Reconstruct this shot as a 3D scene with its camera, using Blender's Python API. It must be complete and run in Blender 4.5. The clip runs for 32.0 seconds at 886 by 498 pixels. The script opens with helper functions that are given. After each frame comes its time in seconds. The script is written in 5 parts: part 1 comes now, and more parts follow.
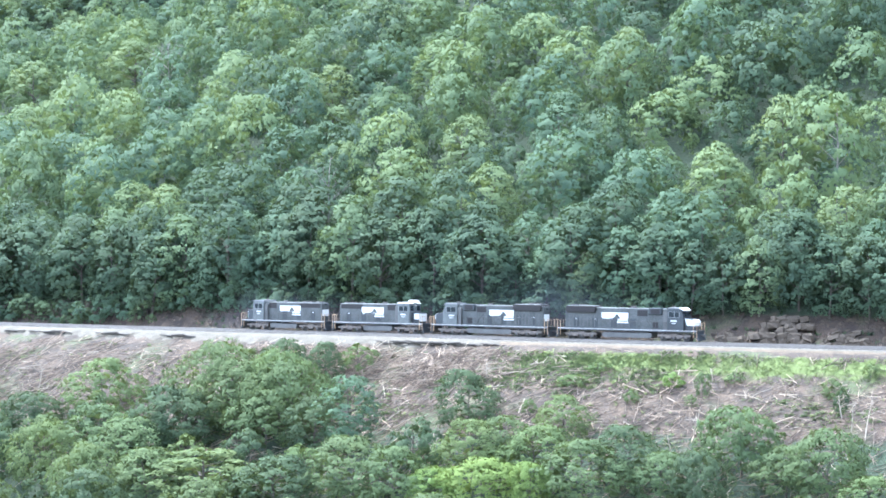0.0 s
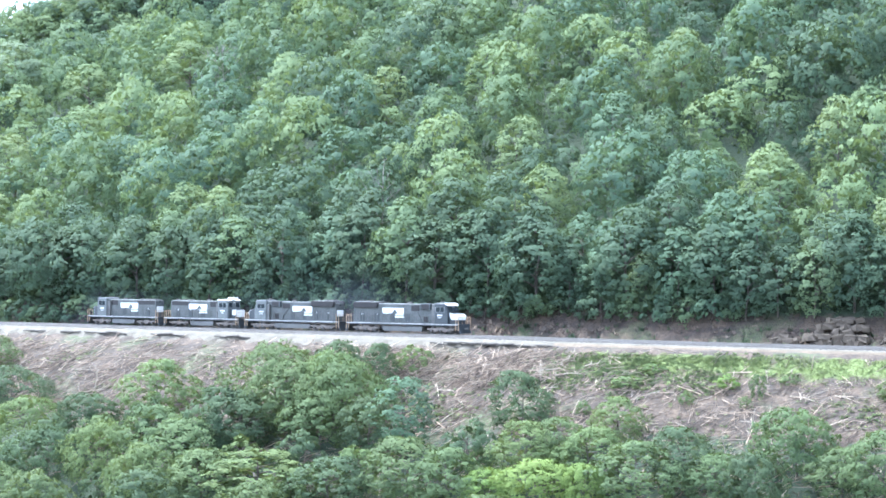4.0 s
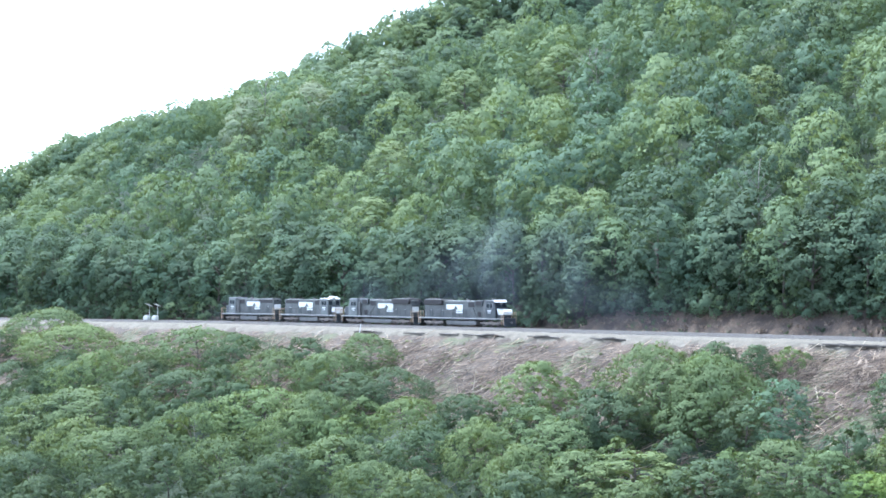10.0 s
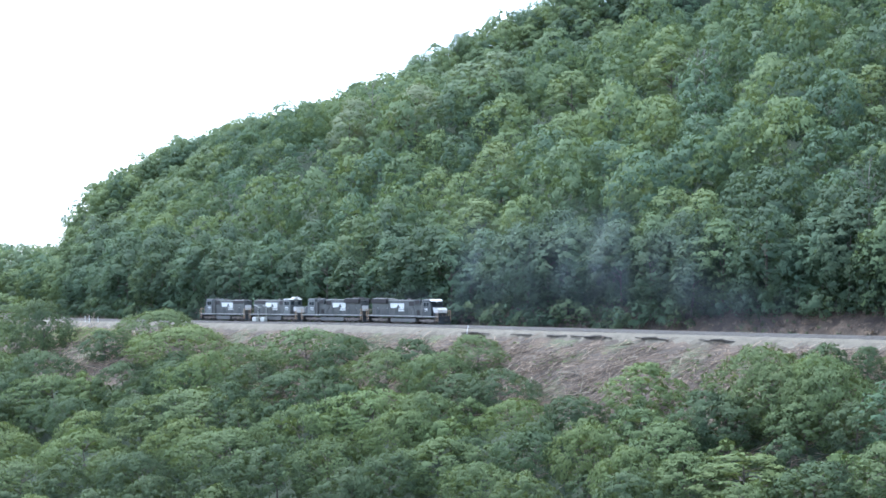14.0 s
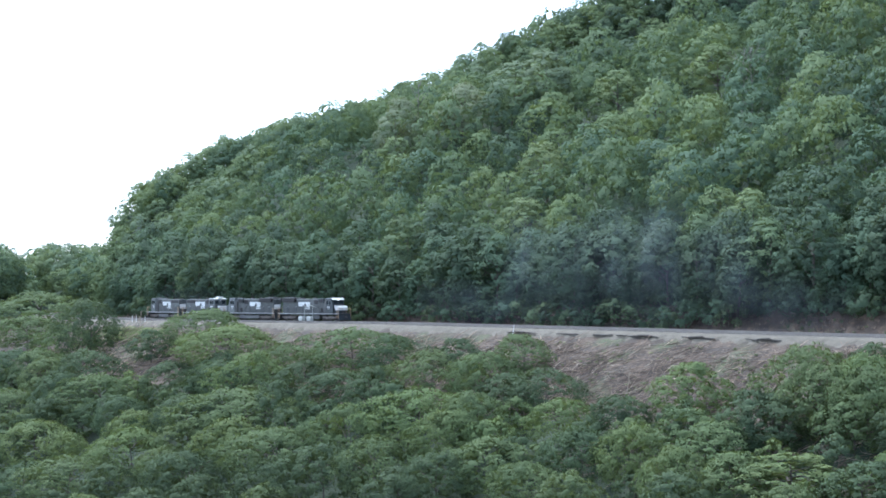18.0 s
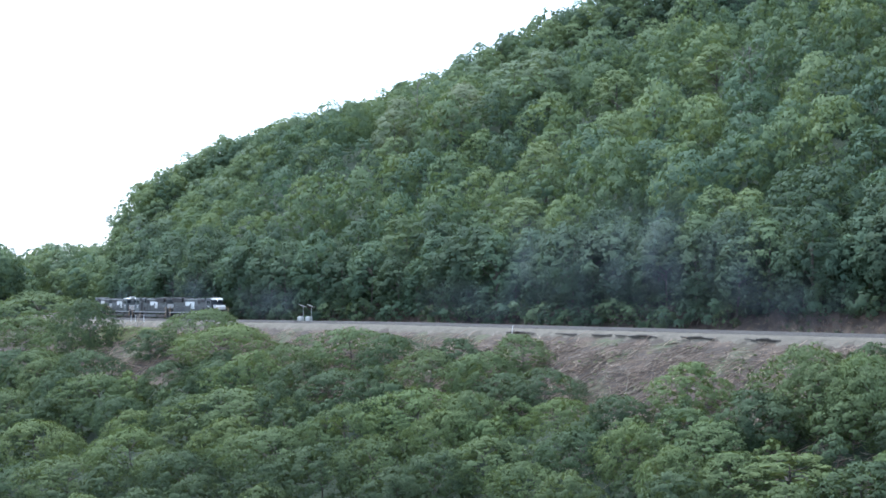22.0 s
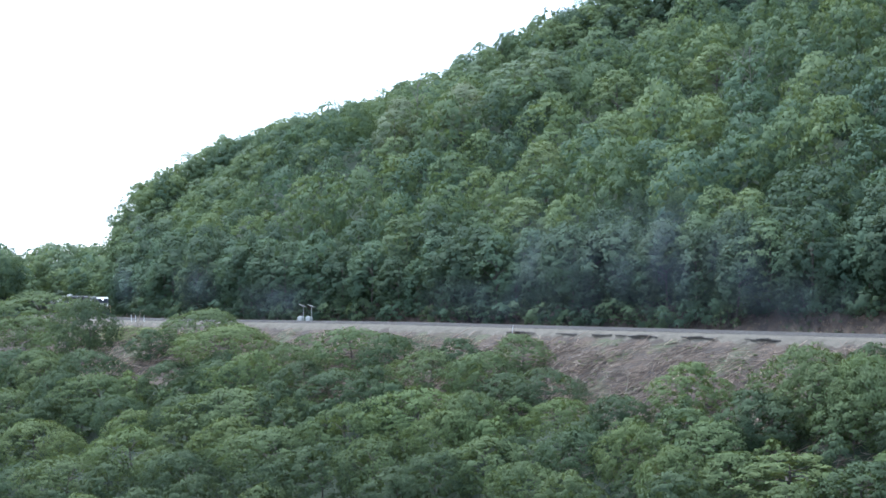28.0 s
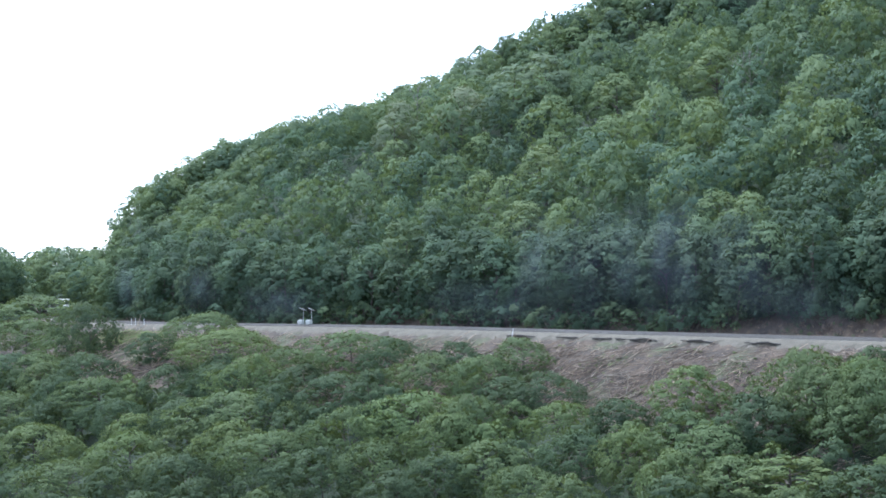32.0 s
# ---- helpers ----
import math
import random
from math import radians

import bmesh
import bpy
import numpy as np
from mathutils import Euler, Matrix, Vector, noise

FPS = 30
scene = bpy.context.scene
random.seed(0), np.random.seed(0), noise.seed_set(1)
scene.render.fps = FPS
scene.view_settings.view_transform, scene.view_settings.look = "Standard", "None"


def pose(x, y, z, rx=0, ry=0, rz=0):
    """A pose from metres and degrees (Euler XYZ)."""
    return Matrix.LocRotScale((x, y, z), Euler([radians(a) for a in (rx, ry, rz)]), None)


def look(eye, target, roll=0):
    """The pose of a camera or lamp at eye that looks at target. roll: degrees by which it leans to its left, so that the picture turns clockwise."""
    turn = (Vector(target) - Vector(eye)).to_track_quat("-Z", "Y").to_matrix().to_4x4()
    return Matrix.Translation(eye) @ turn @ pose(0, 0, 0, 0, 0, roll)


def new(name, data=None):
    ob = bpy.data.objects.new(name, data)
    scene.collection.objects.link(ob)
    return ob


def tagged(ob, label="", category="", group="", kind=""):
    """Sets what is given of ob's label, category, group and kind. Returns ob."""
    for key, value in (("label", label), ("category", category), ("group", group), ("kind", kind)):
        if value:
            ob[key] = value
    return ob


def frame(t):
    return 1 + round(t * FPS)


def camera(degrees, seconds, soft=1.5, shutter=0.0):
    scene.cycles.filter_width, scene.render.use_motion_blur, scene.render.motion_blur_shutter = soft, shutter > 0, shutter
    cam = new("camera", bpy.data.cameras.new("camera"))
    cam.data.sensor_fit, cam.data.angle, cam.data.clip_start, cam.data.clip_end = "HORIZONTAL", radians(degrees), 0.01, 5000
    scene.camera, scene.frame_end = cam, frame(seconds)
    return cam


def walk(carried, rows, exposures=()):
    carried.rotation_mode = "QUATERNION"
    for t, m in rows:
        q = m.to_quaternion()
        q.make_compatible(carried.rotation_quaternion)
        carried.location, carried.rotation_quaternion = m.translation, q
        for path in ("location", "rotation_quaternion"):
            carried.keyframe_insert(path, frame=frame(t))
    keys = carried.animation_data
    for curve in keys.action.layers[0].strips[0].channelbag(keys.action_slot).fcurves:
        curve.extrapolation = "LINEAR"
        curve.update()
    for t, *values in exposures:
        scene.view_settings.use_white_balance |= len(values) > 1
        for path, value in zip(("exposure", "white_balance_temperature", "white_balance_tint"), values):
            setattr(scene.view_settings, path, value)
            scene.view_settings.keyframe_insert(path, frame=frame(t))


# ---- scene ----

import itertools

# ---------------------------------------------------------------- camera
# seconds, turn to the east of the y axis, tilt up, lean; a tripod head that pans
EYE = (0.0, 0.0, 9.3)
PATH = [
    (0.0, 15.472, 0.585, 0.408),
    (0.5, 15.548, 0.586, 0.408),
    (1.0, 15.646, 0.607, 0.408),
    (1.5, 15.633, 0.591, 0.404),
    (2.0, 15.639, 0.587, 0.408),
    (2.5, 15.652, 0.584, 0.405),
    (4.5, 13.392, 0.612, 0.383),
    (5.0, 12.768, 0.605, 0.354),
    (5.5, 11.411, 0.607, 0.304),
    (6.0, 10.321, 0.607, 0.249),
    (6.5, 9.586, 0.621, 0.196),
    (7.0, 8.146, 0.621, 0.146),
    (7.5, 7.278, 0.615, 0.106),
    (8.0, 6.356, 0.618, 0.077),
    (8.5, 5.784, 0.625, 0.044),
    (9.0, 5.143, 0.625, 0.019),
    (9.5, 4.548, 0.625, 0.000),
    (10.0, 4.060, 0.631, -0.019),
    (10.5, 3.640, 0.646, -0.030),
    (11.0, 3.146, 0.649, -0.039),
    (11.5, 2.588, 0.652, -0.046),
    (12.0, 2.331, 0.653, -0.056),
    (12.5, 2.174, 0.653, -0.060),
    (13.0, 1.766, 0.667, -0.067),
    (13.5, 1.432, 0.669, -0.075),
    (14.0, 1.202, 0.671, -0.085),
    (14.5, 1.016, 0.675, -0.104),
    (15.0, 0.718, 0.680, -0.115),
    (15.5, 0.320, 0.678, -0.121),
    (17.5, 0.000, 0.657, -0.123),
    (18.0, -0.023, 0.657, -0.123),
    (18.5, -0.008, 0.656, -0.124),
    (19.0, 0.000, 0.656, -0.124),
    (19.5, 0.023, 0.657, -0.124),
    (20.0, 0.000, 0.657, -0.124),
    (21.0, 0.000, 0.657, -0.124),
    (22.0, 0.005, 0.657, -0.123),
    (23.0, 0.000, 0.657, -0.123),
    (24.0, 0.000, 0.657, -0.120),
    (24.5, -0.015, 0.655, -0.117),
    (25.0, 0.000, 0.657, -0.118),
    (25.5, 0.005, 0.657, -0.116),
    (27.5, -0.005, 0.657, -0.114),
    (28.0, 0.000, 0.655, -0.110),
    (29.0, -0.005, 0.655, -0.107),
    (30.0, 0.000, 0.655, -0.112),
    (30.5, 0.000, 0.655, -0.118),
    (31.0, -0.020, 0.655, -0.118),
    (31.5, -0.020, 0.701, -0.124),
    (32.0, 0.000, 0.747, -0.118),
]

WHITE_POINT = (5150, 9)
EXPOSURES = [(t, stops, *WHITE_POINT) for t, stops in ((0.0, 3.2), (2.5, 3.2), (6.0, 3.26), (9.0, 2.92), (13.0, 2.44), (15.0, 2.18), (19.0, 1.91), (32.0, 1.91))]
cam = camera(23.3, 32.0, soft=1.7)
walk(cam, [(t, pose(*EYE, 90 + up, 0, -turn) @ pose(0, 0, 0, 0, 0, lean)) for t, turn, up, lean in PATH], EXPOSURES)

# ---------------------------------------------------------------- world and sun
SUN_UP, SUN_TURN = radians(60), radians(-34)   # height, and turn from the y axis towards x
world = bpy.data.worlds.new("world")
scene.world = world
world.use_nodes = True
wn, wl = world.node_tree.nodes, world.node_tree.links
sky = wn.new("ShaderNodeTexSky")
sky.sky_type = "NISHITA"
sky.sun_disc = False
sky.sun_elevation, sky.sun_rotation = SUN_UP, SUN_TURN
sky.air_density, sky.dust_density, sky.ozone_density = 1.0, 0.8, 1.5
hsv = wn.new("ShaderNodeHueSaturation")
hsv.inputs["Saturation"].default_value = 0.38
wl.new(sky.outputs[0], hsv.inputs["Color"])
wl.new(hsv.outputs[0], wn["Background"].inputs["Color"])
wn["Background"].inputs["Strength"].default_value = 0.138
sun = new("sun", bpy.data.lights.new("sun", "SUN"))
sun.data.energy, sun.data.angle, sun.data.color = 2.1, radians(22), (1.0, 0.92, 0.74)
sun_way = Vector((math.cos(SUN_UP) * math.sin(SUN_TURN), math.cos(SUN_UP) * math.cos(SUN_TURN), math.sin(SUN_UP)))
sun.matrix_world = look(sun_way * 500, (0, 0, 0))


# ---------------------------------------------------------------- materials
def material(name, colour, rough=0.7, metal=0.0, vary=0.25, scale=1.0, bump=0.0, bump_scale=8.0, other=None, island=0.0, space="Object"):
    """A surface with two scales of variation: broad stains (scale, in 1/m) and fine grain."""
    m = bpy.data.materials.new(name)
    m.use_nodes = True
    n, l = m.node_tree.nodes, m.node_tree.links
    bsdf = n["Principled BSDF"]
    co = n.new("ShaderNodeTexCoord")
    broad, fine = n.new("ShaderNodeTexNoise"), n.new("ShaderNodeTexNoise")
    broad.inputs["Scale"].default_value, fine.inputs["Scale"].default_value = scale, scale * 9
    broad.inputs["Detail"].default_value, fine.inputs["Detail"].default_value = 4, 6
    for t in (broad, fine):
        l.new(co.outputs[space], t.inputs["Vector"])
    mix = n.new("ShaderNodeMixRGB")
    mix.inputs[1].default_value = (*[c * (1 - vary) for c in colour], 1)
    mix.inputs[2].default_value = (*(other or [min(1, c * (1 + vary)) for c in colour]), 1)
    both = n.new("ShaderNodeMath")
    both.operation = "MULTIPLY_ADD"
    ramp = n.new("ShaderNodeMapRange")
    ramp.inputs["From Min"].default_value, ramp.inputs["From Max"].default_value = 0.35, 0.65
    l.new(fine.outputs["Fac"], both.inputs[0])
    both.inputs[1].default_value = 0.5
    half = n.new("ShaderNodeMath")
    half.operation = "MULTIPLY"
    half.inputs[1].default_value = 0.5
    l.new(broad.outputs["Fac"], half.inputs[0])
    l.new(half.outputs[0], both.inputs[2])
    l.new(both.outputs[0], ramp.inputs["Value"])
    l.new(ramp.outputs[0], mix.inputs[0])
    colour_out = mix.outputs[0]
    if island:
        geo, hs, rng = n.new("ShaderNodeNewGeometry"), n.new("ShaderNodeHueSaturation"), n.new("ShaderNodeMapRange")
        rng.inputs["To Min"].default_value, rng.inputs["To Max"].default_value = 1 - island, 1 + island
        l.new(geo.outputs["Random Per Island"], rng.inputs["Value"])
        l.new(rng.outputs[0], hs.inputs["Value"])
        l.new(colour_out, hs.inputs["Color"])
        colour_out = hs.outputs[0]
    l.new(colour_out, bsdf.inputs["Base Color"])
    bsdf.inputs["Roughness"].default_value, bsdf.inputs["Metallic"].default_value = rough, metal
    if bump:
        b, bt = n.new("ShaderNodeBump"), n.new("ShaderNodeTexNoise")
        bt.inputs["Scale"].default_value, bt.inputs["Detail"].default_value = bump_scale, 5
        l.new(co.outputs[space], bt.inputs["Vector"])
        l.new(bt.outputs["Fac"], b.inputs["Height"])
        b.inputs["Strength"].default_value, b.inputs["Distance"].default_value = bump, 0.1
        l.new(b.outputs[0], bsdf.inputs["Normal"])
    return m


def leaf_material(name, colour, other, vary=0.08):
    """Foliage: leaf by leaf, tree by tree and patch by patch a little different, and light passes through."""
    m = bpy.data.materials.new(name)
    m.use_nodes = True
    n, l = m.node_tree.nodes, m.node_tree.links
    bsdf, out = n["Principled BSDF"], n["Material Output"]
    geo, info, noi = n.new("ShaderNodeNewGeometry"), n.new("ShaderNodeObjectInfo"), n.new("ShaderNodeTexNoise")
    noi.inputs["Scale"].default_value, noi.inputs["Detail"].default_value = 0.16, 3
    l.new(geo.outputs["Position"], noi.inputs["Vector"])
    rng = n.new("ShaderNodeMapRange")
    rng.inputs["From Min"].default_value, rng.inputs["From Max"].default_value = 0.36, 0.64
    l.new(noi.outputs["Fac"], rng.inputs["Value"])
    mix = n.new("ShaderNodeMixRGB")
    mix.inputs[1].default_value, mix.inputs[2].default_value = (*colour, 1), (*other, 1)
    l.new(rng.outputs[0], mix.inputs[0])
    hs = n.new("ShaderNodeHueSaturation")
    val, hue = n.new("ShaderNodeMapRange"), n.new("ShaderNodeMapRange")
    val.inputs["To Min"].default_value, val.inputs["To Max"].default_value = 1 - vary, 1 + vary
    hue.inputs["To Min"].default_value, hue.inputs["To Max"].default_value = 0.492, 0.508
    l.new(geo.outputs["Random Per Island"], val.inputs["Value"])
    l.new(info.outputs["Random"], hue.inputs["Value"])
    l.new(val.outputs[0], hs.inputs["Value"])
    l.new(hue.outputs[0], hs.inputs["Hue"])
    l.new(mix.outputs[0], hs.inputs["Color"])
    bsdf.inputs["Roughness"].default_value = 0.7
    bsdf.inputs["Specular IOR Level"].default_value = 0.05
    tr, mx = n.new("ShaderNodeBsdfTranslucent"), n.new("ShaderNodeMixShader")
    # a leaf lets through yellower light than it throws back
    for socket, tint in ((bsdf.inputs["Base Color"], (1.0, 1.0, 0.95, 1)), (tr.inputs["Color"], (1.15, 1.1, 0.7, 1))):
        dye = n.new("ShaderNodeMixRGB")
        dye.blend_type = "MULTIPLY"
        dye.inputs[0].default_value, dye.inputs[2].default_value = 1.0, tint
        l.new(hs.outputs[0], dye.inputs[1])
        l.new(dye.outputs[0], socket)
    mx.inputs[0].default_value = 0.32
    l.new(bsdf.outputs[0], mx.inputs[1])
    l.new(tr.outputs[0], mx.inputs[2])
    l.new(mx.outputs[0], out.inputs["Surface"])
    return m


# the hill's greens carry added blue, the haze of distance put into the leaves
LEAF = [
    leaf_material("leaf_mid_green", (0.082, 0.115, 0.067), (0.102, 0.140, 0.079)),
    leaf_material("leaf_dark_green", (0.053, 0.080, 0.056), (0.068, 0.098, 0.063)),
    leaf_material("leaf_light_green", (0.106, 0.144, 0.076), (0.130, 0.166, 0.085)),
    leaf_material("leaf_blue_green", (0.070, 0.107, 0.074), (0.087, 0.129, 0.084)),
    leaf_material("leaf_yellow_green", (0.128, 0.182, 0.062), (0.155, 0.21, 0.07)),
    leaf_material("leaf_grey_green", (0.111, 0.148, 0.098), (0.127, 0.165, 0.108)),
    leaf_material("leaf_valley_mid", (0.079, 0.109, 0.057), (0.099, 0.131, 0.065), 0.2),
    leaf_material("leaf_valley_dark", (0.057, 0.082, 0.050), (0.072, 0.100, 0.057), 0.2),
    leaf_material("leaf_valley_light", (0.092, 0.126, 0.059), (0.114, 0.148, 0.068), 0.2),
    leaf_material("leaf_pale_silver", (0.132, 0.16, 0.106), (0.15, 0.178, 0.122)),
]
BARK = material("bark", (0.07, 0.058, 0.047), 0.9, vary=0.35, scale=2.0, bump=0.4)
DEAD = material("dead_wood", (0.23, 0.175, 0.128), 0.9, vary=0.4, scale=1.0, island=0.45)
PALE = material("bleached_wood", (0.3, 0.25, 0.19), 0.85, vary=0.2, scale=2.0)
BALLAST = material("ballast", (0.092, 0.08, 0.062), 0.95, vary=0.25, scale=0.7, bump=0.8, bump_scale=6.0)
DIRT = material("shoulder_dirt", (0.1, 0.076, 0.052), 0.95, vary=0.35, scale=0.6, bump=0.7, bump_scale=4.0)
RAIL = material("rail_steel", (0.18, 0.16, 0.14), 0.55, metal=0.3, vary=0.2, scale=1.0)
# dark colour for the shade in the hollow under the ballast edge
HOLLOW_DARK = material("hollow_dark", (0.06, 0.052, 0.045), 0.95, vary=0.35, scale=1.5, island=0.3)
TIE = material("tie_wood", (0.13, 0.118, 0.1), 0.95, vary=0.35, scale=1.5, island=0.3)
PALEGREY = material("pale_grey_enamel", (0.36, 0.37, 0.34), 0.5, vary=0.15, scale=1.0)
GRASS = material("grass", (0.105, 0.138, 0.034), 0.8, vary=0.25, scale=0.5, island=0.18)
ROCK = material("rock", (0.08, 0.061, 0.043), 0.9, vary=0.35, scale=0.5, bump=0.6, bump_scale=2.0)
BLACK = material("black_paint", (0.022, 0.026, 0.03), 0.45, vary=0.45, scale=0.6)
TRUCK = material("dusty_truck_steel", (0.125, 0.104, 0.088), 0.8, vary=0.45, scale=1.6)
GRIME = material("grimy_steel", (0.07, 0.065, 0.06), 0.75, metal=0.2, vary=0.4, scale=1.2)
WHITE = material("white_paint", (0.54, 0.54, 0.52), 0.5, vary=0.12, scale=0.8)
DUSTY = material("dusty_black_paint", (0.052, 0.055, 0.053), 0.5, vary=0.5, scale=0.7)
# cab paint made lighter than the hood for the sky it reflects
CABGREY = material("skylit_cab_paint", (0.09, 0.096, 0.094), 0.55, vary=0.4, scale=0.9)
TANK = material("tank_grey", (0.08, 0.078, 0.074), 0.6, vary=0.3, scale=0.6)
TAN = material("tan_rail", (0.36, 0.24, 0.14), 0.6, vary=0.25, scale=2.0)
STRIPE = material("sill_stripe", (0.42, 0.41, 0.39), 0.6, vary=0.6, scale=2.5)
GRILLE = material("radiator_grille", (0.011, 0.008, 0.008), 0.7, vary=0.4, scale=3.0)
ROOFGREY = material("roof_dust_grey", (0.16, 0.165, 0.165), 0.7, vary=0.3, scale=0.5)
LIT = material("lit_headlight", (0.9, 0.88, 0.8), 0.3, vary=0.05)
LIT.node_tree.nodes["Principled BSDF"].inputs["Emission Color"].default_value = (1.0, 0.93, 0.8, 1)
LIT.node_tree.nodes["Principled BSDF"].inputs["Emission Strength"].default_value = 3.0
GLASS = material("dark_glass", (0.02, 0.025, 0.03), 0.08, vary=0.1)


def soil_material():
    """Bare cut-over slope: grey-brown litter with pinkish, pale and green patches and fine streaky relief."""
    m = bpy.data.materials.new("slope_soil")
    m.use_nodes = True
    n, l = m.node_tree.nodes, m.node_tree.links
    bsdf, co = n["Principled BSDF"], n.new("ShaderNodeTexCoord")
    last = None
    layers = [(0.35, (0.072, 0.049, 0.033), (0.03, 0.02, 0.014), 0.38, 0.57), (0.09, None, (0.05, 0.06, 0.024), 0.55, 0.66), (1.2, None, (0.118, 0.086, 0.058), 0.56, 0.72),
              (2.6, None, (0.034, 0.026, 0.02), 0.53, 0.63)]
    for scale, first, second, lo, hi in layers:
        t, r, mix = n.new("ShaderNodeTexNoise"), n.new("ShaderNodeMapRange"), n.new("ShaderNodeMixRGB")
        t.inputs["Scale"].default_value, t.inputs["Detail"].default_value = scale, 6
        r.inputs["From Min"].default_value, r.inputs["From Max"].default_value = lo, hi
        l.new(co.outputs["Object"], t.inputs["Vector"])
        l.new(t.outputs["Fac"], r.inputs["Value"])
        l.new(r.outputs[0], mix.inputs[0])
        if last:
            l.new(last, mix.inputs[1])
        else:
            mix.inputs[1].default_value = (*first, 1)
        mix.inputs[2].default_value = (*second, 1)
        last = mix.outputs[0]
    for name, colour in (("undergrowth", (0.02, 0.034, 0.016)), ("grassy", (0.094, 0.122, 0.034))):
        at_, mix, add, t = n.new("ShaderNodeAttribute"), n.new("ShaderNodeMixRGB"), n.new("ShaderNodeMath"), n.new("ShaderNodeTexNoise")
        at_.attribute_name = name
        t.inputs["Scale"].default_value, t.inputs["Detail"].default_value = 0.6, 5
        l.new(co.outputs["Object"], t.inputs["Vector"])
        r = n.new("ShaderNodeMapRange")
        r.inputs["From Min"].default_value, r.inputs["From Max"].default_value = 0.9, 1.1
        add.operation = "ADD"
        l.new(at_.outputs["Fac"], add.inputs[0])
        l.new(t.outputs["Fac"], add.inputs[1])
        l.new(add.outputs[0], r.inputs["Value"])
        l.new(r.outputs[0], mix.inputs[0])
        l.new(last, mix.inputs[1])
        mix.inputs[2].default_value = (*colour, 1)
        last = mix.outputs[0]
    l.new(last, bsdf.inputs["Base Color"])
    bsdf.inputs["Roughness"].default_value = 0.95
    b, bt = n.new("ShaderNodeBump"), n.new("ShaderNodeTexNoise")
    bt.inputs["Scale"].default_value, bt.inputs["Detail"].default_value = 2.5, 8
    l.new(co.outputs["Object"], bt.inputs["Vector"])
    l.new(bt.outputs["Fac"], b.inputs["Height"])
    b.inputs["Strength"].default_value, b.inputs["Distance"].default_value = 0.9, 0.3
    l.new(b.outputs[0], bsdf.inputs["Normal"])
    return m


SOIL = soil_material()


# ---------------------------------------------------------------- mesh helpers
def mesh_object(name, verts, faces, mats, indices=None, smooth=False):
    me = bpy.data.meshes.new(name)
    me.from_pydata(verts, [], faces)
    for m in mats:
        me.materials.append(m)
    if indices is not None:
        me.polygons.foreach_set("material_index", indices)
    if smooth:
        me.polygons.foreach_set("use_smooth", [True] * len(me.polygons))
    me.update()
    return me


def loose_mesh(name, verts, mats, indices=None, corners=3, normals=None):
    """Loose faces of so many corners each, from an array of vertices."""
    n = len(verts) // corners
    me = bpy.data.meshes.new(name)
    me.vertices.add(len(verts))
    me.vertices.foreach_set("co", np.asarray(verts, dtype=np.float32).ravel())
    me.loops.add(corners * n)
    me.loops.foreach_set("vertex_index", np.arange(corners * n, dtype=np.int32))
    me.polygons.add(n)
    me.polygons.foreach_set("loop_start", np.arange(0, corners * n, corners, dtype=np.int32))
    for m in mats:
        me.materials.append(m)
    if indices is not None:
        me.polygons.foreach_set("material_index", np.asarray(indices, dtype=np.int32))
    me.update(calc_edges=True)
    if normals is not None:
        me.polygons.foreach_set("use_smooth", np.ones(n, dtype=bool))
        me.attributes.new("custom_normal", "FLOAT_VECTOR", "POINT").data.foreach_set("vector", np.asarray(normals, dtype=np.float32).ravel())
        me.update()
    return me


def part(name, bm, mat, parent, label="", smooth=False):
    """Links a bmesh as one mesh object under a thing or a part."""
    me = bpy.data.meshes.new(name)
    bm.to_mesh(me)
    bm.free()
    me.materials.append(mat)
    if smooth:
        me.polygons.foreach_set("use_smooth", [True] * len(me.polygons))
    ob = new(name, me)
    ob.parent = parent
    return tagged(ob, label)


def box(x0, x1, y0, y1, z0, z1, bevel=0.0, bm=None):
    own = bm is None
    bm = bm or bmesh.new()
    made = bmesh.ops.create_cube(bm, size=1.0, matrix=Matrix.LocRotScale(((x0 + x1) / 2, (y0 + y1) / 2, (z0 + z1) / 2), None, (abs(x1 - x0), abs(y1 - y0), abs(z1 - z0))))
    if bevel:
        edges = list({e for v in made["verts"] for e in v.link_edges})
        bmesh.ops.bevel(bm, geom=edges, offset=bevel, segments=2, affect="EDGES", profile=0.5)
    return bm


def prism(outline, y0, y1, bevel=0.0):
    """An outline of (x, z), drawn out along y."""
    bm = bmesh.new()
    a = [bm.verts.new((x, y0, z)) for x, z in outline]
    b = [bm.verts.new((x, y1, z)) for x, z in outline]
    bm.faces.new(a), bm.faces.new(list(reversed(b)))
    for i in range(len(a)):
        j = (i + 1) % len(a)
        bm.faces.new((a[j], a[i], b[i], b[j]))
    bmesh.ops.recalc_face_normals(bm, faces=bm.faces)
    if bevel:
        bmesh.ops.bevel(bm, geom=list(bm.edges), offset=bevel, segments=2, affect="EDGES", profile=0.5)
    return bm


